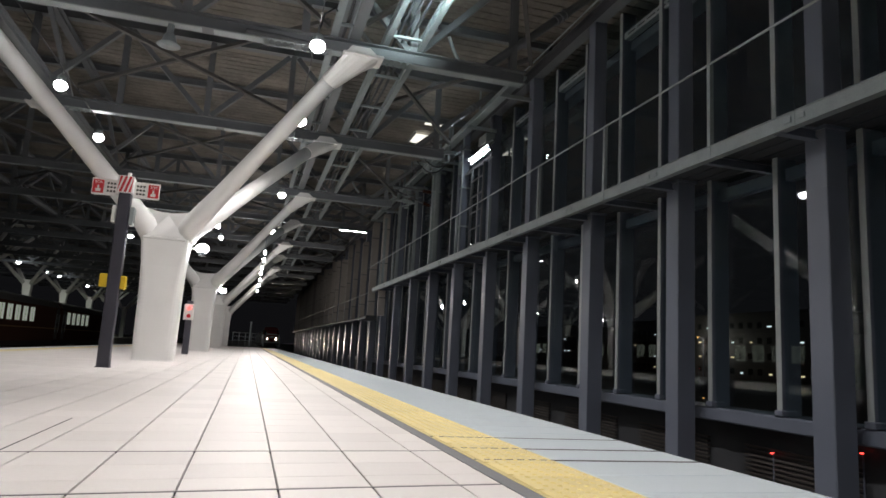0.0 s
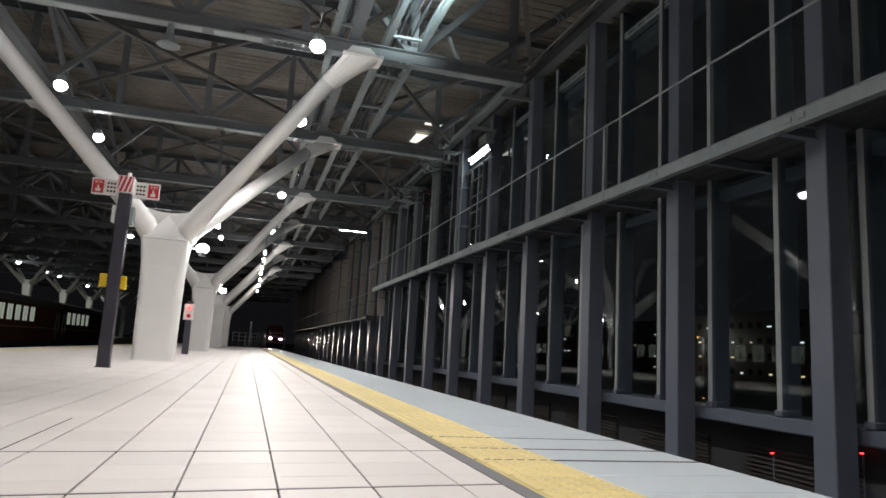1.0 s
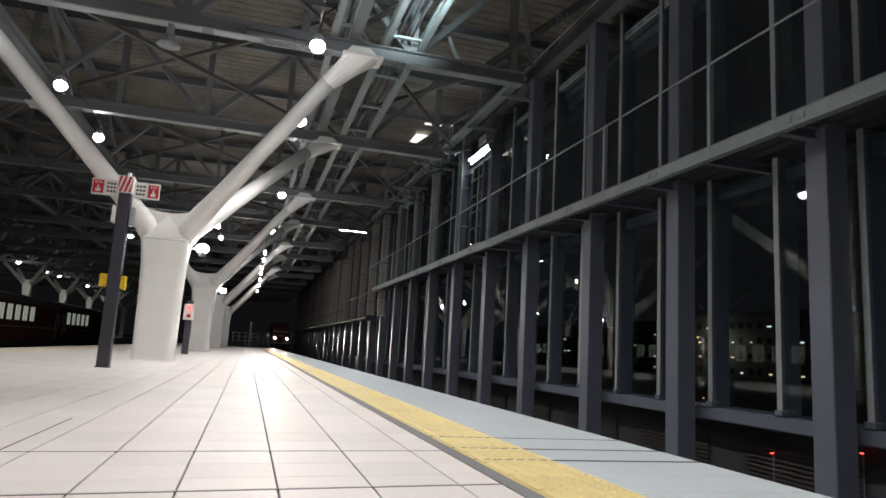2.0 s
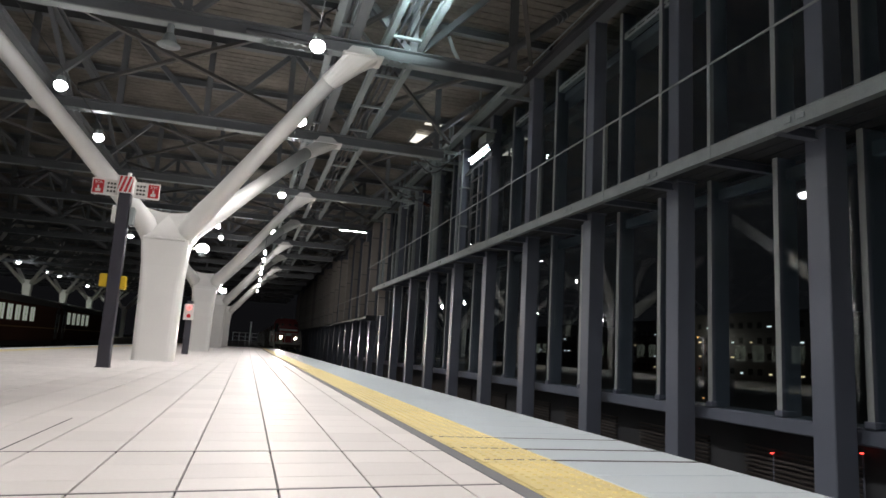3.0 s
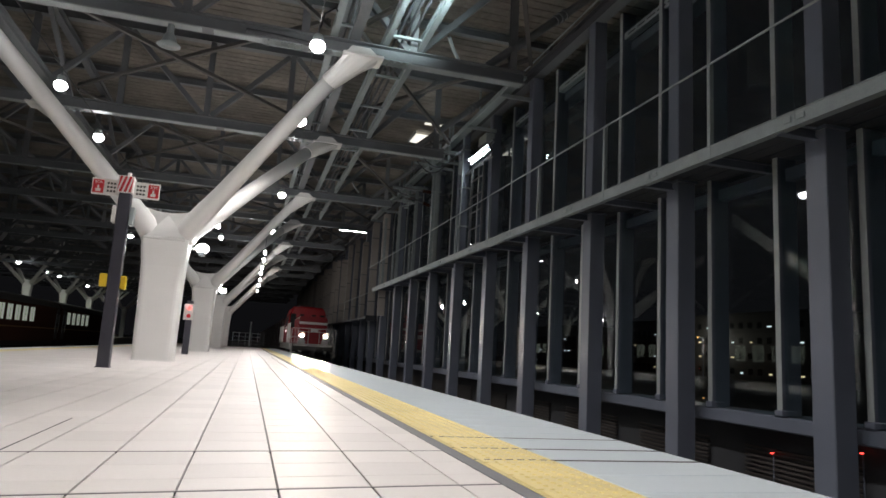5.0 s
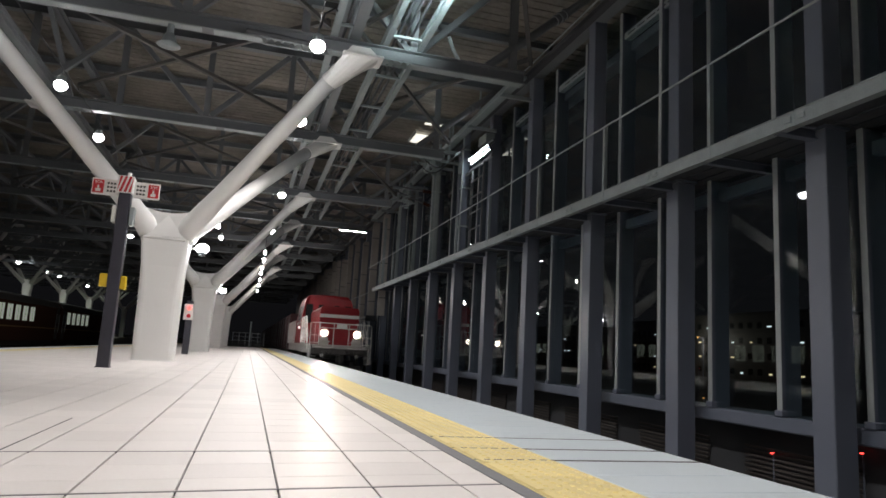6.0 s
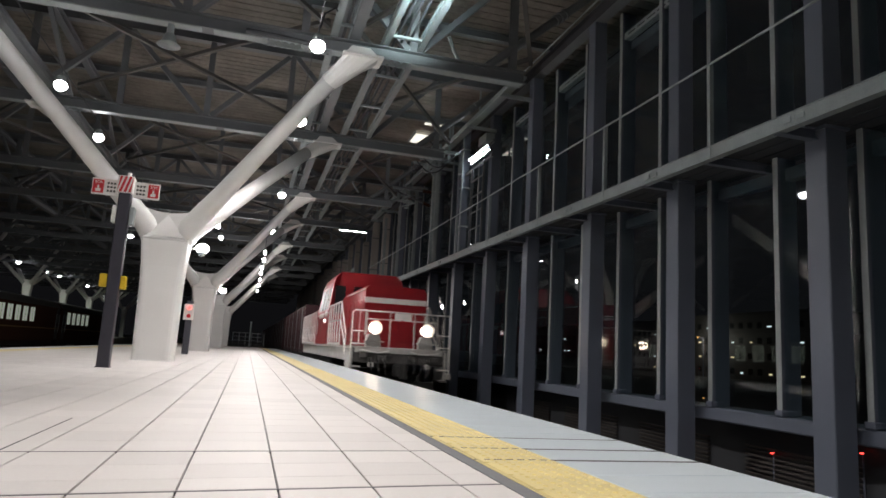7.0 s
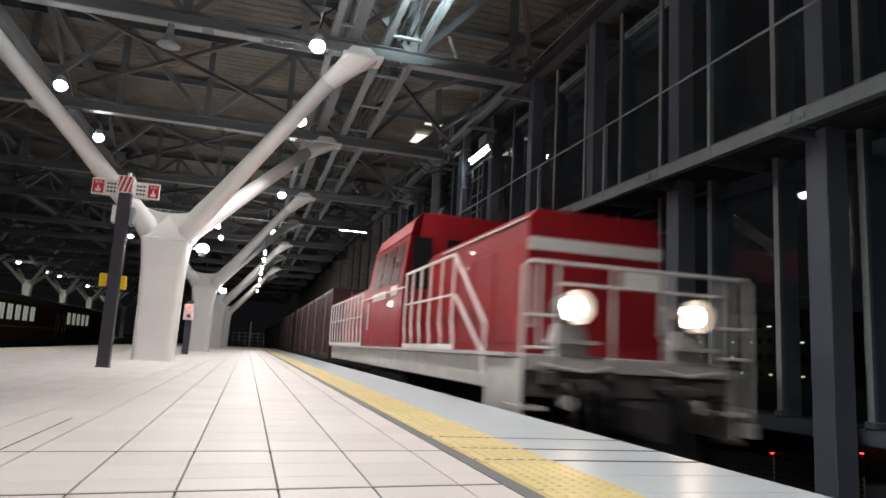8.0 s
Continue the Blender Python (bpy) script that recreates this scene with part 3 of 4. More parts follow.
for (x, y) in ((-18.7, 58.2), (-18.7, 62.0), (-18.7, 70.4), (-18.7, 74.4), (-18.7, 86.8), (-18.7, 99.5), (-6.7, 39.3), (-18.7, 104.0)):
    t = thing("far_lamp", "small white lamp over the far platform", "lamp", "far platform lamps", pose(x, y, 5.8))
    part("globe", tube(bmesh.new(), [(0, 0, 0.08), (0, 0, 0.0), (0, 0, -0.10)], [0.12, 0.17, 0.06], 12), E_FAR, t, smooth=True)
    if y in (62.0, 74.4, 86.8, 99.5):
        spot("far_lamp_light", (x, y, 5.66), (x, y + 1.0, 0), 420, 160, 0.4, (0.96, 1.0, 0.86))
    part("hanger", tube(bmesh.new(), [(0, 0, 0.05), (0, 0, ROOF - 5.8)], 0.02, 6), M_CHAN, t)


# ---- service gantry and ladder on the catwalk ----
gantry = thing("service_gantry", "grey steel service gantry with a guard ladder on the catwalk", "gantry")
part("post", B(6.34, 6.56, 20.40, 20.62, 3.69, 7.95, bevel=0.012), M_STEEL, gantry)
part("post_flange", B(6.30, 6.34, 20.38, 20.46, 3.69, 7.9, bevel=0.006), M_CHAN, gantry, "pale post edge")
for z in (4.6, 5.9, 7.2):
    part("collar", B(6.31, 6.59, 20.37, 20.65, z, z + 0.05, bevel=0.006), M_CHAN, gantry)
for y in (18.38, 19.45):
    part("ladder_rail", beam(bmesh.new(), (6.36, y, 3.69), (6.36, y, 6.3), 0.06, 0.04), M_TRUSS, gantry)
for k in range(5):
    part("rung", beam(bmesh.new(), (6.36, 18.38, 3.80 + k * 0.52), (6.36, 19.45, 3.80 + k * 0.52), 0.035, 0.035), M_TRUSS, gantry)
part("lamp_arm", beam(bmesh.new(), (6.45, 20.5, 6.36), (6.45, 17.9, 6.36), 0.07, 0.08), M_TRUSS, gantry)
part("lamp_arm", beam(bmesh.new(), (6.50, 20.5, 6.86), (6.50, 18.0, 6.86), 0.06, 0.06), M_TRUSS, gantry)
part("control_box", B(6.42, 6.72, 18.5, 19.2, 6.95, 7.25, bevel=0.02), M_CHAN, gantry, "pale grey control box")
part("control_box", B(6.42, 6.66, 20.75, 21.25, 6.55, 7.0, bevel=0.02), M_GALV, gantry, "pale grey control box")
part("lamp_bracket", beam(bmesh.new(), (6.50, 19.06, 6.70), (6.50, 19.06, 6.88), 0.04, 0.04), M_CHAN, gantry)

wire_mast = thing("wire_mast", "pale steel mast with overhead wire brackets", "mast")
part("mast", B(6.36, 6.66, 24.28, 24.50, 3.69, 8.0, bevel=0.015), M_GALV, wire_mast)
part("mast_cap", B(6.32, 6.70, 24.24, 24.54, 6.62, 6.68, bevel=0.008), M_CHAN, wire_mast)
part("top_tube", tube(bmesh.new(), [(6.9, 24.4, 6.58), (5.6, 24.4, 6.66), (4.62, 24.4, 6.72)], 0.035, 8), M_TRUSS, wire_mast)
part("lower_tube", tube(bmesh.new(), [(6.75, 24.4, 5.95), (5.9, 24.4, 6.20), (4.78, 24.4, 6.56)], 0.03, 8), M_TRUSS, wire_mast)
part("drop_rod", tube(bmesh.new(), [(4.58, 24.4, 6.66), (4.80, 24.4, 6.34), (5.04, 24.4, 6.08)], 0.02, 6), M_CHAN, wire_mast)
for a, b in (((6.32, 24.4, 6.62), (5.98, 24.4, 6.64)), ((6.30, 24.4, 6.085), (6.02, 24.4, 6.165))):
    a, b = Vector(a), Vector(b)
    pts = [a.lerp(b, q / 8) for q in range(9)]
    part("insulator", tube(bmesh.new(), pts, [0.04, 0.085, 0.045, 0.085, 0.045, 0.085, 0.045, 0.085, 0.04], 12), M_BROWN, wire_mast, "dark brown ribbed insulator")
hw = thing("wire_hanger", "pale bolted wire clamps hung from a bracket arm", "wire clamp", m=pose(5.4, 24.4, 6.0))
part("arm", beam(bmesh.new(), (-0.30, 0, -0.10), (0.30, 0, 0.12), 0.04, 0.05), M_CHAN, hw)
for k, (dx, dz) in enumerate(((-0.12, 0.20), (0.02, 0.32), (0.0, -0.12), (0.16, 0.10), (-0.05, 0.08))):
    part("clamp", tube(bmesh.new(), [(dx - 0.10, 0, dz), (dx, 0.02, dz + 0.05), (dx + 0.08, 0, dz)], [0.035, 0.06, 0.03], 8), M_CHAN, hw)
part("drop", tube(bmesh.new(), [(0.0, 0, -0.15), (0.0, 0, 0.62)], 0.022, 6), M_CHAN, hw)
cw = thing("bracket_cable", "loose black cables slung between the eave brackets", "cable")
for k in range(4):
    p0, p1 = Vector((4.5 + 0.1 * k, 17.9 + 0.9 * k, 6.5 + 0.05 * k)), Vector((6.2, 19.6 + 0.8 * k, 7.1))
    part("loop", tube(bmesh.new(), [p0.lerp(p1, q / 8) - Vector((0, 0, 0.35 * math.sin(math.pi * q / 8))) for q in range(9)], 0.018, 6), M_DECK, cw)
for k, y in enumerate((21.2, 22.4, 23.3, 26.9, 28.2)):
    t = thing("eave_bracket", "pale steel bracket hung between eave and truss", "bracket", "eave brackets", pose(6.05, y, 7.0))
    part("hanger", B(-0.04, 0.04, -0.03, 0.03, 0.0, 1.5), M_GALV, t)
    part("arm", beam(bmesh.new(), (-0.75, 0, 0.25 + 0.08 * (k % 3)), (0.85, 0, 0.30), 0.08, 0.09), M_GALV, t)
    part("plate", B(-0.34, -0.16, -0.05, 0.05, 0.05, 0.42, bevel=0.01), M_CHAN, t)

sp = thing("loudspeaker", "grey bell loudspeaker hung under the truss", "loudspeaker", m=pose(-1.81, 11.84, 5.5))
part("bell", tube(bmesh.new(), [(0, 0, 0.22), (0, 0, 0.17), (0, 0, 0.06), (0, 0, 0.0)], [0.07, 0.10, 0.13, 0.20], 20), M_CHAN, sp, smooth=True)
part("neck", tube(bmesh.new(), [(0, 0, 0.20), (0, 0, CHORD - 5.5)], 0.06, 10), M_CHAN, sp)

# loose cable and dark tube beside the near lamp
tagged(part("cable_loop", tube(bmesh.new(), [(0.68, 10.9, 5.86), (0.74, 10.9, 6.15), (0.92, 11.0, 6.34), (1.08, 11.2, 6.30)], 0.016, 8), M_DECK), "black cable looped from the lamp to the tray", "cable")
tagged(part("cable_sleeve", tube(bmesh.new(), [(-0.55, 11.66, CHORD + 0.05), (0.0, 11.66, CHORD + 0.04), (0.55, 11.66, CHORD + 0.01)], 0.045, 8), M_DECK), "dark cable sleeve strapped along the truss", "cable")
for k in range(-1, 5):
    y = PILY - ARMY + k * PILS
    tagged(part("drain_pipe", tube(bmesh.new(), [(3.3, y + 0.2, 6.75), (3.45, y + 0.4, 6.6), (3.6, y + 0.5, 6.45)], 0.04, 8), M_CHAN), "short pale pipe stub under the roof", "pipe", "roof pipe stubs")

# trays, boxes and a pale board at the head of the wall
tray = thing("eave_tray", "galvanised cable tray hung beside the eave", "cable tray")
part("channel", B(6.02, 6.24, 15.0, 36.0, 7.55, 7.62), M_GALV, tray)
part("lip", B(6.00, 6.02, 15.0, 36.0, 7.55, 7.70), M_GALV, tray)
for k in range(8):
    y = 15.5 + k * 2.8
    part("hanger", B(6.10, 6.15, y, y + 0.05, 7.60, ROOF), M_CHAN, tray)
    part("cross_arm", beam(bmesh.new(), (5.9, y + 0.6, 7.48), (6.9, y + 0.6, 7.48), 0.08, 0.1), M_CHAN, tray)
for y in (23.9, 27.2, 30.5, 33.8):
    tagged(part("wall_post", hbeam(bmesh.new(), (6.42, y, 3.7), (6.42, y, 7.3), 0.12, 0.14), M_CHAN), "pale grey steel post standing on the catwalk", "post", "catwalk posts")
for a, b in zip(COL_YS[5:9], COL_YS[6:10]):
    t = thing("vent_box", "pale grey vent box on the upper glazing rail", "vent box", "vent boxes", pose(7.45, a + 0.5, 7.56))
    part("case", B(-0.08, 0.10, 0, b - a - 1.0, 0, 0.16, bevel=0.012), M_CHAN, t)
    for k in range(5):
        part("slot", B(-0.085, -0.078, 0.15 + k * 0.36, 0.42 + k * 0.36, 0.05, 0.08), M_DECK, t)
# Bright ceiling patch near the eave, given its own emission.
t = thing("roof_board", "glowing panel put in for a bright ceiling patch", "ceiling panel", m=pose(5.5, 23.4, 8.36))
part("glow_panel", B(-0.30, 0.30, -0.52, 0.50, 0, 0.03, bevel=0.008), E_PATCH, t, "pale panel with its own glow")
for x in (-0.33, 0.30):
    part("frame_bar", B(x, x + 0.03, -0.56, 0.54, -0.02, 0.10), M_CHAN, t)
part("strip", B(-0.25, 0.45, -1.75, -1.62, 0.02, 0.05), E_PATCH, t)


# ---- locomotive ----
def rail_pipe(parent, pts, r=0.02, name="handrail"):
    return part(name, tube(bmesh.new(), pts, r, 8), M_RAILW, parent)


def locomotive():
    """Built with its front handrail at y = 0, running back along +y, centred on x = 0, heights from the platform."""
    t = thing("locomotive", "red diesel shunting locomotive with white handrails and lit headlamps", "locomotive")
    # underframe
    part("underframe", B(-1.30, 1.30, 0.45, 16.0, 0.12, 0.50, bevel=0.02), M_LGREY, t, "pale grey side sill")
    part("deck", B(-1.38, 1.38, 0.35, 16.05, 0.50, 0.54), M_LGREY, t)
    part("buffer_beam", B(-1.30, 1.30, 0.22, 0.44, 0.10, 0.50, bevel=0.03), M_GRIME, t, "grimy grey buffer beam")
    part("beam_edge", B(-1.22, 1.22, 0.17, 0.22, 0.37, 0.535, bevel=0.01), M_LGREY, t, "pale grey beam edge")
    part("tank", B(-1.15, 1.15, 6.0, 9.6, -0.62, 0.10, bevel=0.08), M_BLACK, t)
    # hoods and cab
    bm = bmesh.new()
    loft(bm, [[(x, y, z) for x, z in ((-0.90, 0.54), (0.90, 0.54), (0.90, 2.14), (0.80, 2.27), (-0.80, 2.27), (-0.90, 2.14))] for y in (1.0, 5.70)])
    hood = part("front_hood", bm, M_RED, t)
    part("white_band", B(-0.903, 0.903, 0.985, 1.0, 1.77, 1.925), M_RAILW, hood, "white band")
    for x0, x1 in ((-0.78, -0.10), (0.10, 0.78)):
        part("door_panel", B(x0, x1, 0.988, 1.0, 0.70, 1.62, bevel=0.004), M_RED, hood)
    for k in range(5):
        y = 1.25 + k * 0.84
        for s in (-1, 1):
            part("side_door", B(s * 0.905 - 0.01, s * 0.905 + 0.01, y, y + 0.74, 0.66, 1.86, bevel=0.006), M_RED, hood)
    bm = bmesh.new()
    for k in range(6):
        box(bm, -0.5, 0.5, 1.5 + k * 0.3, 1.62 + k * 0.3, 2.27, 2.31)
    part("roof_vent", bm, M_RED, hood)
    bm = bmesh.new()
    prof = ((-1.38, 0.54), (1.38, 0.54), (1.38, 1.72), (1.25, 2.64), (1.17, 2.92), (0.98, 3.12), (-0.98, 3.12), (-1.17, 2.92), (-1.25, 2.64), (-1.38, 1.72))

    def lean(z):
        return 0.0 if z < 1.73 else 0.11 if z < 2.7 else 0.17 if z < 3.0 else 0.30

    def flank(z):
        return 1.38 - max(0.0, z - 1.72) * 0.13 / 0.92

    loft(bm, [[(x, 5.58 + lean(z), z) for x, z in prof], [(x, 9.25 - lean(z), z) for x, z in prof]])
    cab = part("cab", bm, M_RED, t)
    for s in (-1, 1):
        for x0, x1, z0, z1 in ((0.83, 1.21, 1.62, 2.60), (0.27, 0.57, 2.32, 2.60)):
            bm = bmesh.new()
            loft(bm, [[(s * x, 5.58 + 0.12 * max(0.0, z - 1.72) + d, z) for x, z in ((x0, z0), (x1, z0), (x1 - 0.03, z1), (x0 + 0.01, z1))] for d in (-0.014, 0.03)])
            bmesh.ops.recalc_face_normals(bm, faces=bm.faces)
            w = part("front_window", bm, M_DARKGL, cab, "dark cab window")
            part("wiper", tube(bmesh.new(), [(s * (x0 + x1) / 2, 5.58 + 0.12 * max(0.0, z0 - 1.72) - 0.03, z0 + 0.03), (s * (x0 + 0.08), 5.60 + 0.12 * max(0.0, z1 - 1.82) - 0.03, z1 - 0.22)], 0.008, 6), M_BLACK, w)
        for y0, y1, z0 in ((5.95, 6.50, 1.76), (6.70, 7.55, 1.76), (7.75, 8.6, 1.76)):
            bm = bmesh.new()
            loft(bm, [[(s * (flank(z) + d), y, z) for y, z in ((y0, z0), (y1, z0), (y1 - 0.03, 2.54), (y0 + 0.03, 2.54))] for d in (-0.02, 0.012)])
            bmesh.ops.recalc_face_normals(bm, faces=bm.faces)
            part("side_window", bm, M_DARKGL, cab, "dark side window")
        x = s * 1.385
        d = part("cab_door", B(x - 0.008, x + 0.008, 8.72, 9.18, 0.6, 1.70, bevel=0.005), M_RED, cab)
        part("door_handle", tube(bmesh.new(), [(x + s * 0.03, 8.80, 0.9), (x + s * 0.03, 8.80, 1.5)], 0.014, 6), M_RAILW, d)
        part("side_plate", B(x - 0.010, x + 0.010, 7.05, 8.45, 1.50, 1.66), M_RAILW, cab, "blank white side plate")
        part("side_plate", B(x - 0.010, x + 0.010, 6.0, 6.55, 1.52, 1.70), M_RAILW, cab, "blank white side plate")
        rail_pipe(cab, [(s * 1.40, 5.3, 1.60), (s * 1.42, 5.6, 1.60), (s * 1.42, 9.2, 1.60), (s * 1.40, 9.9, 1.60)], 0.014)
        part("lower_panel", B(x - 0.006, x + 0.006, 5.75, 8.6, 0.62, 1.30, bevel=0.004), M_RED, cab)
        part("rain_strip", beam(bmesh.new(), (s * 1.26, 5.72, 2.66), (s * 1.26, 9.1, 2.66), 0.03, 0.025), M_RED, cab)
    part("roof_box", B(-0.5, 0.5, 6.5, 8.2, 3.11, 3.19, bevel=0.03), M_RED, cab)
    part("whistle", tube(bmesh.new(), [(-0.6, 6.1, 3.1), (-0.6, 6.1, 3.22), (-0.6, 5.95, 3.26)], 0.03, 8), M_CHAN, cab)
    bm = bmesh.new()
    loft(bm, [[(x, y, z) for x, z in ((-1.05, 0.54), (1.05, 0.54), (1.05, 1.98), (0.85, 2.14), (-0.85, 2.14), (-1.05, 1.98))] for y in (9.20, 15.3)])
    rear = part("rear_hood", bm, M_RED, t)
    for s in (-1, 1):
        part("band", B(s * 1.056 - 0.006, s * 1.056 + 0.006, 9.4, 10.6, 1.62, 1.74), M_RAILW, rear, "white name band")
        for k in range(5):
            y = 9.3 + k * 1.18
            part("louvre_door", B(s * 1.056 - 0.012, s * 1.056 + 0.012, y, y + 1.08, 0.66, 1.55, bevel=0.006), M_RED, rear)
    # headlamps and lamp boxes
    for s in (-1, 1):
        x = s * 0.725
        bm = bmesh.new()
        tube(bm, [(x, 0.50, 1.04), (x, 0.44, 1.04), (x, 0.22, 1.04), (x, 0.05, 1.04)], [0.09, 0.15, 0.178, 0.186], 24, cap=False)
        can = part("lamp_housing", bm, M_GRIME, t, "grimy grey headlamp housing", smooth=True)
        bm = bmesh.new()
        tube(bm, [(x, 0.14, 1.04), (x, 0.26, 1.04), (x, 0.40, 1.04), (x, 0.43, 1.04)], [0.118, 0.115, 0.10, 0.04], 24, cap=False)
        # Emission on the bowl stands for the bulb light it would throw back.
        part("reflector", bm, E_REFL, can, "reflector bowl given its own glow", smooth=True)
        part("back_plate", tube(bmesh.new(), [(x, 0.45, 1.04), (x, 0.47, 1.04)], 0.12, 16), M_GRIME, can)
        # Unseen tube, added only to narrow the spread of the bulb.
        bm = bmesh.new()
        tube(bm, [(x, 0.44, 1.04), (x, 0.14, 1.04)], 0.034, 16, cap=False)
        tube(bm, [(x, 0.14, 1.04), (x, 0.44, 1.04)], 0.031, 16, cap=False)
        part("added_baffle", bm, M_BLACK, can, "added dark tube that narrows the beam")
        part("headlamp", tube(bmesh.new(), [(x, 0.445, 1.04), (x, 0.44, 1.04)], 0.021, 12), E_HEAD, can, "glowing headlamp bulb")
        part("lamp_bracket", loft(bmesh.new(), [rring(x, 0.28, z, w, 0.18, 0.02) for z, w in ((0.54, 0.42), (0.70, 0.40), (0.87, 0.30))]), M_LGREY, t)
        part("lamp_step", B(x - 0.26, x + 0.26, 0.06, 0.30, 0.66, 0.70), M_LGREY, t)
    part("number_board", B(-0.22, 0.25, 0.02, 0.05, 1.28, 1.50, bevel=0.006), M_SIGNW, t, "pale blank board on the handrail")
    # front handrail
    for s in (-1, 1):
        rail_pipe(t, [(s * 1.36, 0.02, -0.02), (s * 1.36, 0.02, 1.42), (s * 1.30, 0.02, 1.48), (s * 0.02, 0.02, 1.48)], 0.022)
        rail_pipe(t, [(s * 1.36, 0.02, 0.93), (s * 0.95, 0.02, 0.93)], 0.018)
        rail_pipe(t, [(s * 1.36, 0.02, 0.60), (s * 0.99, 0.02, 0.60)], 0.018)
        for x in (0.98, 0.34):
            rail_pipe(t, [(s * x, 0.02, 0.5), (s * x, 0.02, 1.48)], 0.018)
        rail_pipe(t, [(s * 1.16, 0.06, 0.62), (s * 1.16, 0.06, 1.46)], 0.014)
        rail_pipe(t, [(s * 0.98, 0.02, 1.27), (s * 0.02, 0.02, 1.27)], 0.016)
        part("shunter_step", B(s * 1.22 - 0.16, s * 1.22 + 0.16, 0.05, 0.42, -0.02, 0.02), M_LGREY, t)
        part("step_plate", B(s * 1.30 - 0.03, s * 1.30 + 0.03, 0.16, 1.15, -0.30, 0.48, bevel=0.01), M_LGREY, t, "pale grey corner step plate")
        part("lower_step", B(s * 1.24 - 0.12, s * 1.24 + 0.12, 0.1, 0.40, -0.32, -0.28), M_GRIME, t)
        # side handrails: front run with a sloping end, rear run
        x = s * 1.37
        ys = [2.35, 2.95, 3.55, 4.15, 4.7, 5.2]
        rail_pipe(t, [(x, 5.3, 1.83), (x, 2.42, 1.83), (x, 1.10, 0.86), (x, 1.10, 0.28)], 0.024)
        rail_pipe(t, [(x, 2.30, 1.25), (x, 1.2, 0.55), (x, 1.1, 0.30)], 0.022)
        rail_pipe(t, [(x, 5.3, 1.28), (x, 2.35, 1.28)], 0.018)
        for y in ys:
            rail_pipe(t, [(x, y, 0.54), (x * 1.0, y, 0.72), (x - s * 0.0, y + 0.10, 0.92), (x, y + 0.05, 1.83)], 0.02)
        ys2 = [9.9 + k * 0.62 for k in range(11)]
        rail_pipe(t, [(x, ys2[0], 1.80), (x, ys2[-1], 1.80)], 0.024)
        rail_pipe(t, [(x, ys2[0], 1.25), (x, ys2[-1], 1.25)], 0.018)
        for y in ys2:
            rail_pipe(t, [(x, y, 0.54), (x, y + 0.02, 0.75), (x, y + 0.12, 0.95), (x, y + 0.04, 1.80)], 0.02)
    # coupler, hoses, plough
    coup = part("coupler", B(-0.16, 0.16, -0.22, 0.3, -0.24, 0.10, bevel=0.05), M_BLACK, t)
    part("knuckle", tube(bmesh.new(), [(0.05, -0.25, -0.26), (0.05, -0.25, 0.12)], 0.11, 10), M_BLACK, coup)
    for s in (-1, 1):
        for k, x in enumerate((0.42, 0.60, 0.80)):
            part("air_hose", tube(bmesh.new(), [(s * x, 0.2, 0.22), (s * x, 0.05, 0.18), (s * x * 0.97, 0.0, -0.05), (s * (x - 0.06), 0.05, -0.20)], 0.022, 8), M_BLACK, t)
            part("hose_cock", B(s * x - 0.04, s * x + 0.04, 0.06, 0.2, 0.16, 0.26, bevel=0.015), M_GRIME, t)
        part("tail_lamp", tube(bmesh.new(), [(s * 0.78, 0.24, 0.06), (s * 0.78, 0.06, 0.06)], 0.075, 12), M_LGREY, t)
        part("guard_iron", B(s * 0.62 - 0.06, s * 0.62 + 0.06, 0.5, 0.6, -0.98, -0.2), M_BLACK, t)
    for x, z, w, h in ((-1.0, 0.30, 0.20, 0.14), (-0.55, 0.24, 0.16, 0.12), (-0.30, 0.34, 0.14, 0.10), (0.36, 0.28, 0.18, 0.12), (0.62, 0.20, 0.12, 0.16), (0.98, 0.26, 0.22, 0.13)):
        part("junction_box", B(x - w / 2, x + w / 2, 0.10, 0.24, z - h / 2, z + h / 2, bevel=0.012), M_GRIME, t, "small grimy grey box")
    for s in (-1, 1):
        rail_pipe(t, [(s * 1.10, 0.14, 0.44), (s * 0.6, 0.08, 0.38), (s * 0.3, 0.10, 0.44)], 0.018, "lifting_bar")
        part("foot_plate", B(s * 1.36 - 0.07, s * 1.36 + 0.07, -0.02, 0.10, -0.24, -0.08, bevel=0.01), M_LGREY, t)
        rail_pipe(t, [(s * 1.36, 0.02, -0.16), (s * 1.36, 0.02, 0.1)], 0.022)
        part("kick_bar", B(s * 1.37 - 0.012, s * 1.37 + 0.012, 2.35, 5.3, 0.54, 0.61), M_RAILW, t)
        part("kick_bar", B(s * 1.37 - 0.012, s * 1.37 + 0.012, 9.9, 16.1, 0.54, 0.61), M_RAILW, t)
        part("grab_rail", tube(bmesh.new(), [(s * 0.86, 0.99, 0.85), (s * 0.86, 0.94, 0.87), (s * 0.86, 0.94, 1.55), (s * 0.86, 0.99, 1.57)], 0.014, 6), M_RAILW, t)
        rail_pipe(t, [(s * 0.92, 1.0, 2.15), (s * 0.92, 4.6, 2.15)], 0.016)
        part("marker_lamp", tube(bmesh.new(), [(s * 1.38, 6.42, 1.36), (s * 1.43, 6.42, 1.36), (s * 1.45, 6.42, 1.36)], [0.06, 0.055, 0.03], 12), E_MARK, t, "small lit marker lamp")
    part("plough", B(-1.1, 1.1, 0.5, 0.58, -0.92, -0.35, bevel=0.02), M_BLACK, t)
    for yb in (1.5, 10.9):
        bg = part("bogie", B(-1.0, 1.0, yb, yb + 3.1, -0.62, -0.15, bevel=0.06), M_BLACK, t)
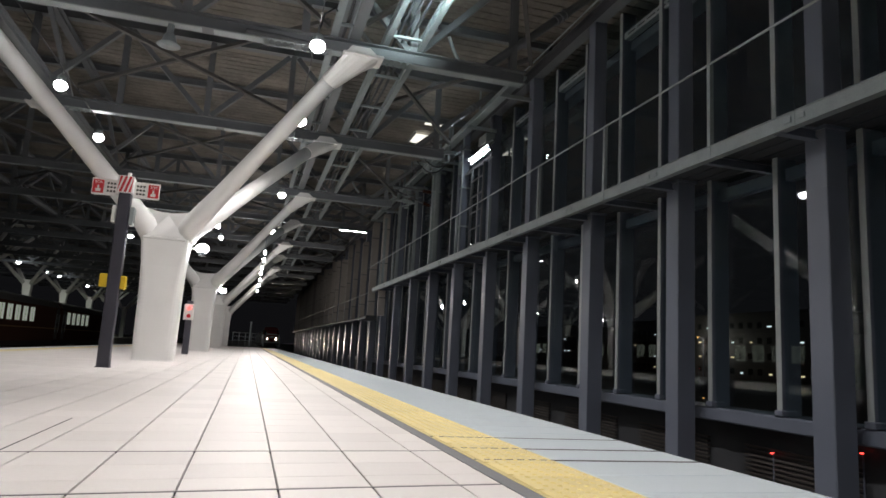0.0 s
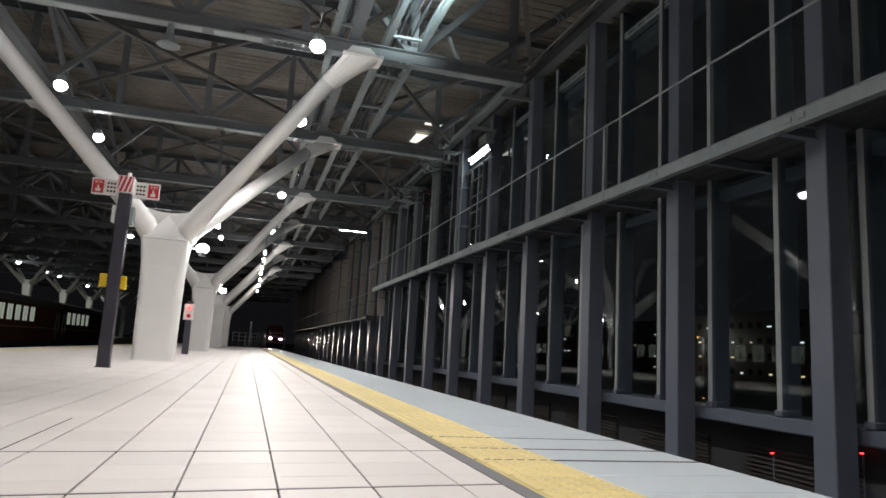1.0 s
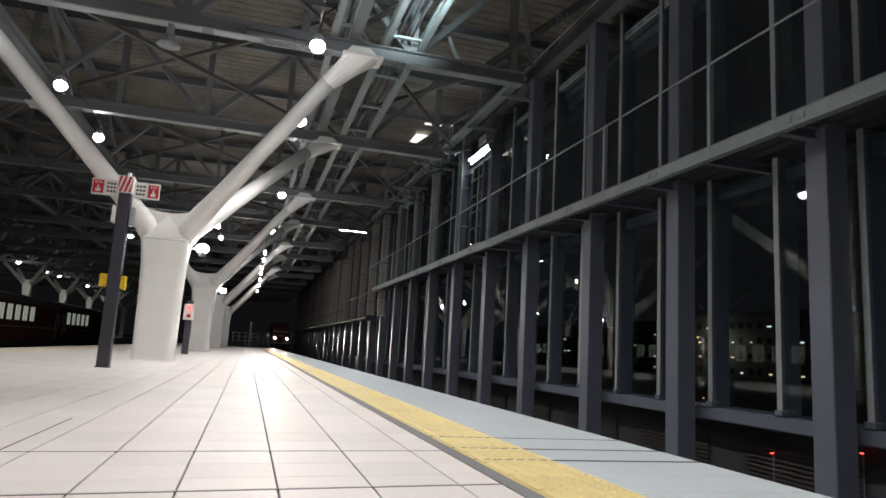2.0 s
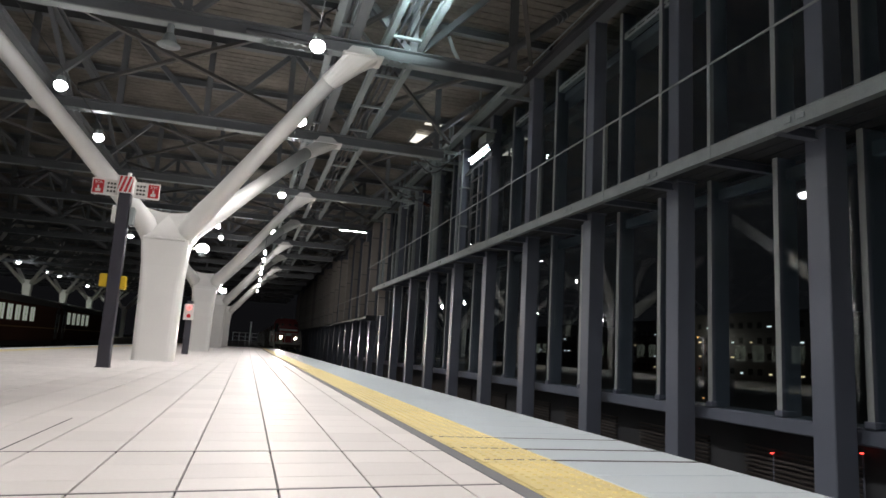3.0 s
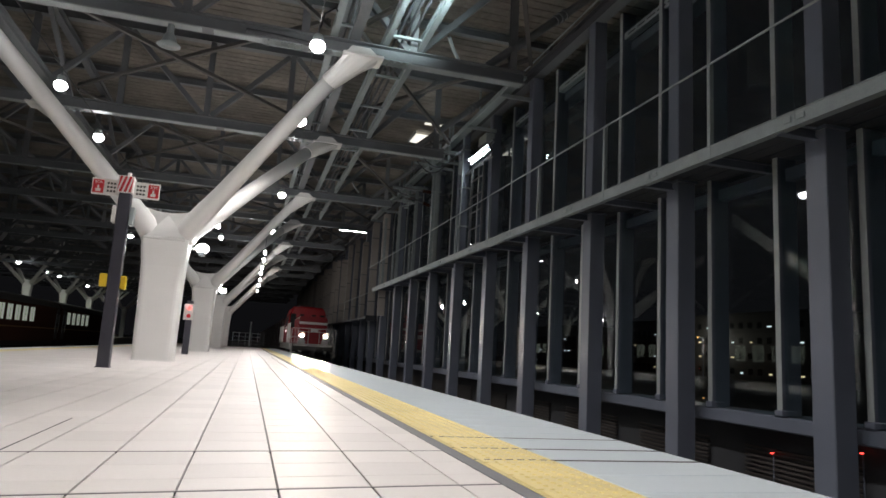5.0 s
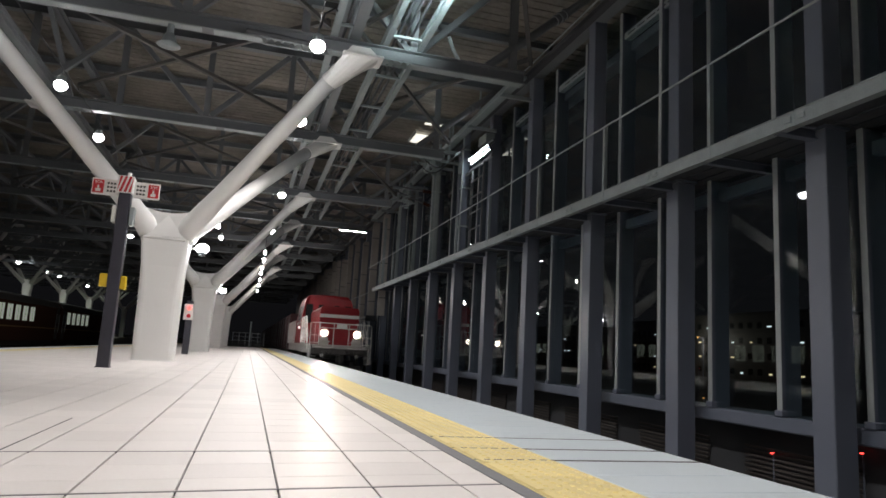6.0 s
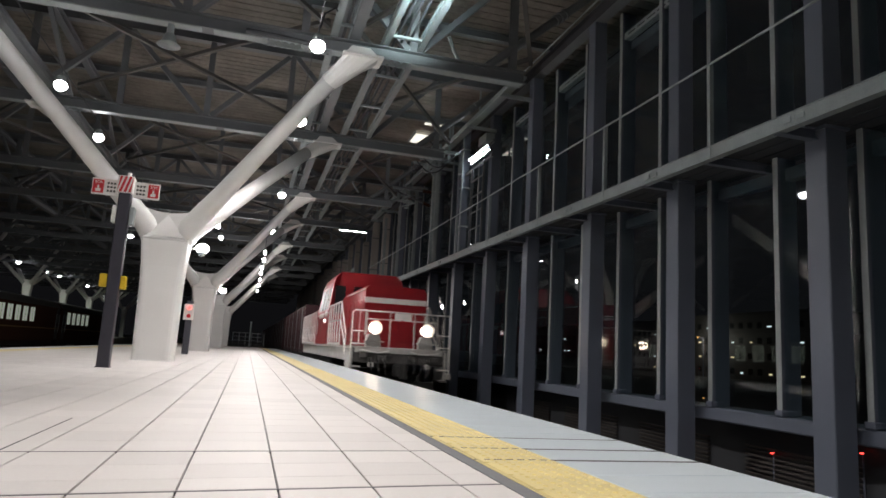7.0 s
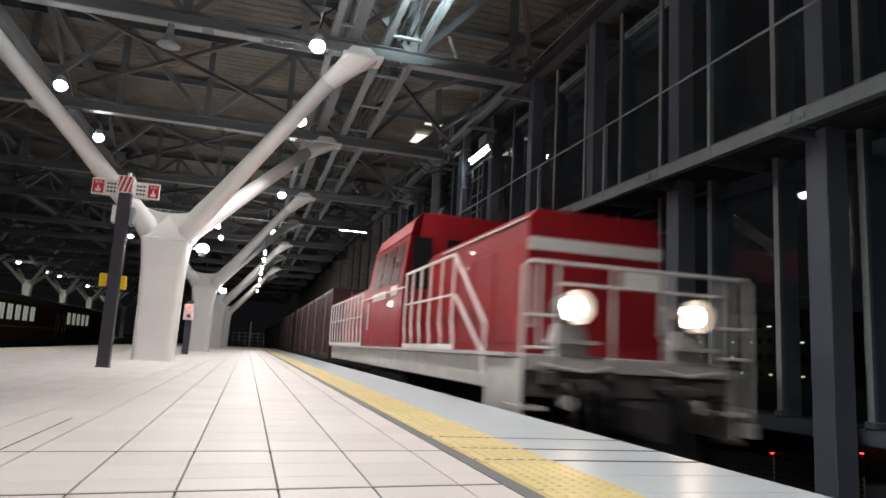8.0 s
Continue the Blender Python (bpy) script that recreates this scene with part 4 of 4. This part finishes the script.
        for dy in (0.45, 2.65):
            for s in (-1, 1):
                part("wheel", tube(bmesh.new(), [(s * 0.50, yb + dy, -0.65), (s * 0.62, yb + dy, -0.65)], 0.43, 24), M_RAIL, bg)
                part("axle_box", B(s * 1.0 - 0.1, s * 1.0 + 0.1, yb + dy - 0.18, yb + dy + 0.18, -0.8, -0.45, bevel=0.03), M_BLACK, bg)
    return t


def flat_wagon():
    t = thing("flat_wagon", "dark container flat wagon", "wagon", "container wagons")
    part("frame", B(-1.2, 1.2, 0.3, 19.9, -0.18, 0.0, bevel=0.02), M_BLACK, t)
    part("side_sill", B(-1.28, 1.28, 0.4, 19.8, -0.02, 0.06), M_BLACK, t)
    part("centre_beam", B(-0.3, 0.3, -0.1, 20.3, -0.5, -0.18), M_BLACK, t)
    for yb in (1.6, 15.6):
        bg = part("bogie", B(-1.0, 1.0, yb, yb + 2.6, -0.62, -0.3, bevel=0.05), M_BLACK, t)
        for dy in (0.35, 2.25):
            for s in (-1, 1):
                part("wheel", tube(bmesh.new(), [(s * 0.5, yb + dy, -0.65), (s * 0.62, yb + dy, -0.65)], 0.42, 20), M_RAIL, bg)
    return t


def container():
    t = thing("container", "maroon steel freight container with ribbed sides", "freight container", "freight containers")
    body = part("body", B(-1.20, 1.20, 0.03, 3.67, 0.08, 2.56, bevel=0.02), M_CONT, t)
    for s in (-1, 1):
        for k in range(13):
            y = 0.22 + k * 0.27
            part("rib", B(s * 1.205 - 0.02, s * 1.205 + 0.02, y, y + 0.12, 0.25, 2.42, bevel=0.01), M_CONT, body)
        part("door_bar", tube(bmesh.new(), [(s * 1.245, 1.86, 0.2), (s * 1.245, 1.86, 2.45)], 0.018, 6), M_CHAN, body)
    for x in (-0.55, -0.1, 0.1, 0.55):
        part("lock_rod", tube(bmesh.new(), [(x, 0.01, 0.2), (x, 0.01, 2.45)], 0.018, 6), M_CHAN, body)
    for sx in (-1, 1):
        for y in (0.07, 3.63):
            part("corner_post", B(sx * 1.2 - 0.03, sx * 1.2 + 0.03, y - 0.06, y + 0.06, 0.06, 2.57), M_CONT, body)
    return t


loco = locomotive()
wagons, boxes = [], []
wag0, con0 = flat_wagon(), container()
for k in range(5):
    w = wag0 if k == 0 else copy_thing(wag0, pose(0, 0, 0))
    wagons.append((w, 16.9 + k * 20.4))
    for j in range(5):
        c = con0 if k == j == 0 else copy_thing(con0, pose(0, 0, 0))
        boxes.append((c, 16.9 + k * 20.4 + 0.6 + j * 3.82))


# ---- coaches standing on the far track ----
def coach(y0, w0, w1, length, step=1.48):
    t = thing("passenger_coach", "brown passenger coach with lit windows and a gold line", "train coach", "standing brown coaches", pose(-14.0 - 1.4, y0, 0))
    prof = ((-1.4, -0.3), (1.4, -0.3), (1.42, 1.0), (1.38, 2.1), (1.1, 2.5), (0.5, 2.68), (-0.5, 2.68), (-1.1, 2.5), (-1.38, 2.1), (-1.42, 1.0))
    body = part("body", loft(bmesh.new(), [[(x, y, z) for x, z in prof] for y in (0, length)]), M_BROWN, t)
    part("roof", loft(bmesh.new(), [[(x, y, z) for x, z in ((-1.42, 2.12), (1.42, 2.12), (1.13, 2.53), (0.52, 2.72), (-0.52, 2.72), (-1.13, 2.53))] for y in (0.05, length - 0.05)]), M_DKROOF, t)
    part("gold_line", B(1.425, 1.432, 0.1, length - 0.1, 0.55, 0.62), M_GOLD, body)
    y = w0
    while y < w1:
        w = part("window", B(1.40, 1.425, y, y + 0.90, 0.98, 1.92, bevel=0.004), E_WIN, t, "lit coach window")
        part("sash_bar", B(1.425, 1.43, y + 0.43, y + 0.47, 0.98, 1.92), M_BROWN, w)
        y += step
    for ya, yb in ((0.25, 1.0), (length - 1.0, length - 0.25)):
        d = part("end_door", B(1.41, 1.428, ya, yb, -0.2, 2.05, bevel=0.004), M_DKROOF, t, "dark grey end door")
        part("door_window", B(1.425, 1.434, ya + 0.2, yb - 0.2, 1.05, 1.85), M_DARKGL, d)
        for y in (ya - 0.06, yb + 0.06):
            part("grab_rail", tube(bmesh.new(), [(1.45, y, 0.3), (1.45, y, 1.7)], 0.02, 6), M_CHAN, d)
    part("waist_rail", B(1.425, 1.436, 0.1, length - 0.1, 0.86, 0.92), M_BROWN, t)
    part("cornice", B(1.36, 1.43, 0.1, length - 0.1, 2.06, 2.12), M_BROWN, t)
    part("gangway", B(-0.5, 0.5, -0.35, 0.0, -0.1, 2.2, bevel=0.03), M_BLACK, t)
    part("underframe", B(-1.2, 1.2, 0.4, length - 0.4, -0.62, -0.3), M_BLACK, t)
    for yb in (1.6, length - 4.2):
        part("bogie", B(-1.0, 1.0, yb, yb + 2.6, -1.02, -0.6, bevel=0.05), M_BLACK, t)
    return t


coach(37.4, 2.36, 14.0, 20.0)
coach(58.1, 1.55, 9.0, 20.0, 1.6)
coach(16.7, 2.0, 17.0, 20.0)


# ---- platform posts and signs ----
def sos_post():
    t = thing("sign_post", "dark grey steel post carrying emergency button signs", "sign post", m=pose(-1.985, 10.83, 0))
    part("post", B(-0.085, 0.085, -0.085, 0.085, 0, 2.62, bevel=0.012), M_POST, t)
    part("foot", B(-0.095, 0.095, -0.095, 0.095, 0, 0.015), M_POST, t)
    for s in (-1, 1):
        sg = part("sign_board", B(s * 0.29 - 0.185, s * 0.29 + 0.185, -0.03, 0.0, 2.55, 2.80, bevel=0.004), M_SIGNW, t, "white and red emergency sign")
        cx = s * 0.385
        part("red_field", B(cx - 0.075, cx + 0.075, -0.036, -0.03, 2.575, 2.775), M_SIGNR, sg)
        bm = bmesh.new()
        box(bm, cx - 0.012, cx + 0.012, -0.040, -0.036, 2.635, 2.69)
        box(bm, cx - 0.035, cx + 0.035, -0.040, -0.036, 2.595, 2.64)
        part("hand_mark", bm, M_SIGNW, sg)
        fc = bpy.data.curves.new("sos_text", "FONT")
        fc.body, fc.size, fc.align_x, fc.extrude = "SOS", 0.058, "CENTER", 0.001
        tx = new("sos_text", fc)
        fc.materials.append(M_SIGNW)
        tx.parent = sg
        tx.matrix_basis = pose(cx, -0.0385, 2.718, 90, 0, 0)
        bm = bmesh.new()
        for j in range(3):
            for i in range(3):
                xx = s * 0.205 - 0.06 + i * 0.045
                box(bm, xx, xx + 0.03, -0.034, -0.03, 2.60 + j * 0.06, 2.63 + j * 0.06)
        part("sign_marks", bm, M_SIGNK, sg)
    cap = part("striped_box", B(-0.11, 0.11, -0.12, 0.10, 2.60, 2.86, bevel=0.008), M_SIGNW, t, "red and white striped box")
    for k in range(4):
        x0 = -0.145 + k * 0.065
        pts = [(max(-0.108, min(0.108, x)), z) for x, z in ((x0, 2.61), (x0 + 0.034, 2.61), (x0 + 0.10, 2.85), (x0 + 0.066, 2.85))]
        part("red_stripe", loft(bmesh.new(), [[(x, y, z) for x, z in pts] for y in (-0.127, -0.121)]), M_SIGNR, cap)
    part("button_box", B(-0.15, -0.095, -0.08, 0.08, 2.14, 2.40, bevel=0.01), M_SIGNW, t)
    part("button_box", B(0.095, 0.16, -0.08, 0.08, 2.12, 2.40, bevel=0.01), M_CHAN, t)
    part("yellow_box", B(-0.20, -0.085, -0.05, 0.07, 1.17, 1.37, bevel=0.012), M_BOXY, t, "yellow plastic box")
    part("yellow_box", B(0.085, 0.165, -0.05, 0.07, 1.15, 1.35, bevel=0.012), M_BOXY, t, "yellow plastic box")
    part("top_lamp", tube(bmesh.new(), [(0.02, 0, 2.86), (0.02, 0, 2.93)], 0.03, 8), M_SIGNW, t)


sos_post()


def signal_post():
    t = thing("signal_post", "dark post with a white box and a lit red lamp", "signal post", m=pose(-1.76, 21.5, 0))
    part("post", B(-0.09, 0.09, -0.09, 0.09, 0, 1.6, bevel=0.01), M_POST, t)
    bx = part("signal_box", B(-0.15, 0.13, -0.16, -0.09, 1.02, 1.5, bevel=0.015), M_SIGNW, t, "white signal box")
    part("red_lamp", tube(bmesh.new(), [(0, -0.15, 1.38), (0, -0.19, 1.38)], 0.05, 12), E_RED, bx, "lit red lamp")
    part("dark_lamp", tube(bmesh.new(), [(0, -0.15, 1.14), (0, -0.185, 1.14)], 0.06, 12), M_SIGNR, bx)


signal_post()

# far end fence
fence = thing("end_fence", "low grey rail fence at the platform end", "fence", m=pose(0, 55.6, 0))
for k in range(6):
    part("post", B(-1.15 + k * 0.48, -1.10 + k * 0.48, -0.03, 0.03, 0, 1.15), M_TRUSS, fence)
for z in (0.25, 0.5, 0.8, 1.10):
    part("rail", B(-1.15, 1.30, -0.02, 0.02, z, z + 0.03), M_TRUSS, fence)
tagged(part("end_mast", tube(bmesh.new(), [(0.18, 55.8, 0), (0.18, 55.8, 2.05)], 0.05, 8), M_CHAN), "thin grey mast beside the end fence", "mast")


# ---- the night town beyond the glass ----
def street_lamp(x, y, h, em, label):
    t = thing("street_lamp", label, "street lamp", "street lamps", pose(x, y, BED))
    part("pole", tube(bmesh.new(), [(0, 0, 0), (0, 0, h)], [0.09, 0.05], 8), M_STEEL, t)
    part("arm", tube(bmesh.new(), [(0, 0, h - 0.1), (-0.6, 0, h + 0.1), (-1.2, 0, h + 0.1)], 0.04, 6), M_STEEL, t)
    part("head", tube(bmesh.new(), [(-1.0, 0, h + 0.06), (-1.3, 0, h + 0.02)], [0.06, 0.09], 10), em, t, "glowing lamp head")


def town_block(x, y, w, d, h, seed):
    r = random.Random(seed)
    t = thing("town_building", "dark distant town building with a few lit windows", "building", "town buildings", pose(x, y, BED))
    part("wall", B(0, w, 0, d, 0, h), M_GRIME, t)
    part("roof", B(-0.3, w + 0.3, -0.3, d + 0.3, h, h + 0.4), M_DKROOF, t)
    n = int(d / 2.2)
    for f in range(int(h / 2.6)):
        for k in range(n):
            lit = r.random() < 0.30
            if lit:
                part("window", B(-0.05, 0.03, 0.7 + k * 2.2, 1.2 + 0.5 * r.random() + k * 2.2, 1.0 + f * 2.6, 1.25 + f * 2.6), r.choice((E_TOWN, E_TOWN2)), t)
            else:
                part("window", B(-0.05, 0.03, 0.7 + k * 2.2, 1.7 + k * 2.2, 0.9 + f * 2.6, 1.9 + f * 2.6), M_DARKGL, t)


E_TOWN = glow("town window light", (0.85, 0.95, 1.0), 1.0)
E_TOWN2 = glow("warm town window light", (1.0, 0.78, 0.45), 0.8)
town_block(82, 80, 14, 40, 11, 1)
town_block(96, 122, 16, 34, 12, 2)
town_block(74, 46, 12, 24, 6.5, 3)
town_block(70, 134, 14, 36, 9, 5)
street_lamp(95.0, 112.0, 8.0, E_SMALL, "distant street lamp with a white head")
street_lamp(80.0, 104.0, 7.0, E_ORANGE, "distant street lamp with an orange head")


def marker_lamp(x, y, z, z0, em, label):
    t = thing("marker_lamp", label, "marker lamp", "marker lamps", pose(x, y, z))
    part("lens", tube(bmesh.new(), [(-0.03, 0, 0), (0.0, 0, 0), (0.03, 0, 0)], [0.004, 0.009, 0.009], 10), em, t)
    part("stem", tube(bmesh.new(), [(0.03, 0, 0), (0.03, 0, z0 - z)], 0.012, 6), M_STEEL, t)


# Red points of light placed at the wall; lens and stem are added.
marker_lamp(7.86, 8.62, -0.74, BED, E_RED, "small red light put at the low wall")
marker_lamp(7.86, 7.06, -0.50, BED, E_RED, "small red light put at the low wall")
marker_lamp(30.0, 39.5, 0.40, BED, E_RED, "small red roadside marker lamp")
marker_lamp(14.0, 18.2, -0.47, BED, E_ORANGE, "small orange roadside marker lamp")

for x, y, z, p in ((94.0, 112.0, 6.3, 350), (79.0, 104.0, 5.3, 350)):
    ld = bpy.data.lights.new("street_light", "POINT")
    ld.energy, ld.color, ld.shadow_soft_size = p, (1.0, 0.9, 0.75), 0.3
    new("street_light", ld).location = (x, y, z)


# ---- platform paving, piece by piece ----
def pave():
    xs = [-0.815 - 0.325 * k for k in range(13, 0, -1)] + [-0.815, -0.49, -0.177, 0.152, 0.49, 0.838, 1.018]
    xs = [x for x in xs if x > FAR_EDGE + 0.84]
    xs = [FAR_EDGE + 0.84] + xs
    data = {}
    SLANT = 0.105

    def slant(bm):
        for v in bm.verts:
            v.co.y += SLANT * v.co.x
        return bm

    def tile_mesh(w, l):
        key = (round(w, 3), round(l, 3))
        if key not in data:
            me = bpy.data.meshes.new("tile")
            b = slant(B(0.0036, w - 0.0036, 0.0024, l - 0.0024, -0.02, 0.0, bevel=0.0015))
            b.to_mesh(me)
            b.free()
            me.materials.append(M_TILE)
            data[key] = me
        return data[key]

    rows = [2.42 - 0.33 * k for k in range(37, 0, -1)] + [2.42, 2.645, 2.935, 3.255] + [3.255 + 0.33 * k for k in range(1, 163)]
    wide = (2.42, 3.255)
    verts, faces = [], []
    for r, r2 in zip(rows, rows[1:]):
        gap = 0.024 if r in wide else 0.0
        l = r2 - r
        for x, x2 in zip(xs, xs[1:]):
            if 1.9 < r < 6.6 and x > -3.3:
                ob = new("tile", tile_mesh(x2 - x, l - gap))
                ob.parent = platform
                ob.location = (x, r + gap + SLANT * x, 0)
            else:
                n = len(verts)
                a, b, c, d = x + 0.0036, x2 - 0.0036, r + 0.0024 + gap, r2 - 0.0024
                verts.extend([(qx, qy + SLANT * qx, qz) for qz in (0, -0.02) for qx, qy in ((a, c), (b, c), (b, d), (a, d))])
                faces.extend([(n, n + 1, n + 2, n + 3), (n, n + 4, n + 5, n + 1), (n + 1, n + 5, n + 6, n + 2), (n + 2, n + 6, n + 7, n + 3), (n + 3, n + 7, n + 4, n)])
    for r in wide:
        part("joint_seal", slant(B(xs[0], 1.02, r + 0.002, r + 0.024, -0.013, -0.0015)), M_JOINT, platform, "dark joint sealant")
    for r in (3.10, 3.465, 3.90):
        part("joint_seal", B(1.10, EDGE - 0.004, r + 0.001, r + 0.021, -0.012, 0.0015), M_JOINT, platform, "dark joint sealant")
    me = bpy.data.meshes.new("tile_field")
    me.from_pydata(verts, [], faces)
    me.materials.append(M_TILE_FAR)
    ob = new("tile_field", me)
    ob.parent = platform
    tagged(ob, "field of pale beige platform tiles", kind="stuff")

    part("saw_cut", B(-0.934, -0.926, 1.2, 4.39, -0.005, 0.0012), M_JOINT, platform, "dark saw cut in the paving")

    # tactile blocks and edge slabs
    def block(dots):
        b = B(0.0015, 0.4145, 0.0015, 0.2985, -0.02, 0.001, bevel=0.002)
        box(b, 0.012, 0.045, 0.012, 0.288, 0.001, 0.006, bevel=0.003)
        if dots:
            for i in range(6):
                for j in range(5):
                    cx, cy = 0.085 + i * 0.06, 0.03 + j * 0.06
                    bmesh.ops.create_cone(b, cap_ends=True, segments=8, radius1=0.013, radius2=0.008, depth=0.005, matrix=Matrix.Translation((cx, cy, 0.0035)))
        m2 = bpy.data.meshes.new("tactile_block")
        b.to_mesh(m2)
        b.free()
        m2.materials.append(M_YELLOW)
        return m2

    d1, d0 = block(True), block(False)
    s0 = bpy.data.meshes.new("edge_slab")
    b = B(1.517, EDGE, 0.0022, 0.3578, -0.12, 0.0, bevel=0.003)
    b.to_mesh(s0)
    b.free()
    s0.materials.append(M_EDGE)
    s1 = bpy.data.meshes.new("edge_slab")
    b = B(1.517, EDGE, 0.022, 0.3590, -0.12, 0.0, bevel=0.003)
    b.to_mesh(s1)
    b.free()
    s1.materials.append(M_EDGE)
    y = -9.9
    while y < Y1 - 0.4:
        ob = new("tactile_block", d1 if 1 < y < 14 else d0)
        ob.parent = platform
        ob.location = (1.098, y, 0)
        y += 0.30
    y = 3.465 - 36 * 0.365
    while y < Y1 - 0.4:
        ob = new("edge_slab", s1 if any(abs(y - q) < 0.02 for q in (3.10, 3.465)) else s0)
        ob.parent = platform
        ob.location = (0, y, 0)
        y += 0.365
    part("edge_line", B(FAR_EDGE + 0.42, FAR_EDGE + 0.83, Y0, Y1, -0.012, 0.001), M_YELLOW, platform, "yellow tactile line")
    part("edge_band", B(FAR_EDGE, FAR_EDGE + 0.41, Y0, Y1, -0.1, 0.0), M_EDGE, platform, "pale edge slabs")


pave()


# ---- what moves ----
RUN = [(0.0, 117.8), (1.0, 101.4), (2.0, 85.2), (3.0, 69.8), (4.0, 55.6), (4.5, 49.0), (5.5, 36.1), (6.5, 23.6), (7.0, 17.6), (7.5, 11.82), (8.0, 6.17)]


def motions():
    for ob, back in [(loco, 0.0)] + wagons + boxes:
        walk(ob, [(t, pose(TRACK, y + back, 0)) for t, y in RUN])


motions()
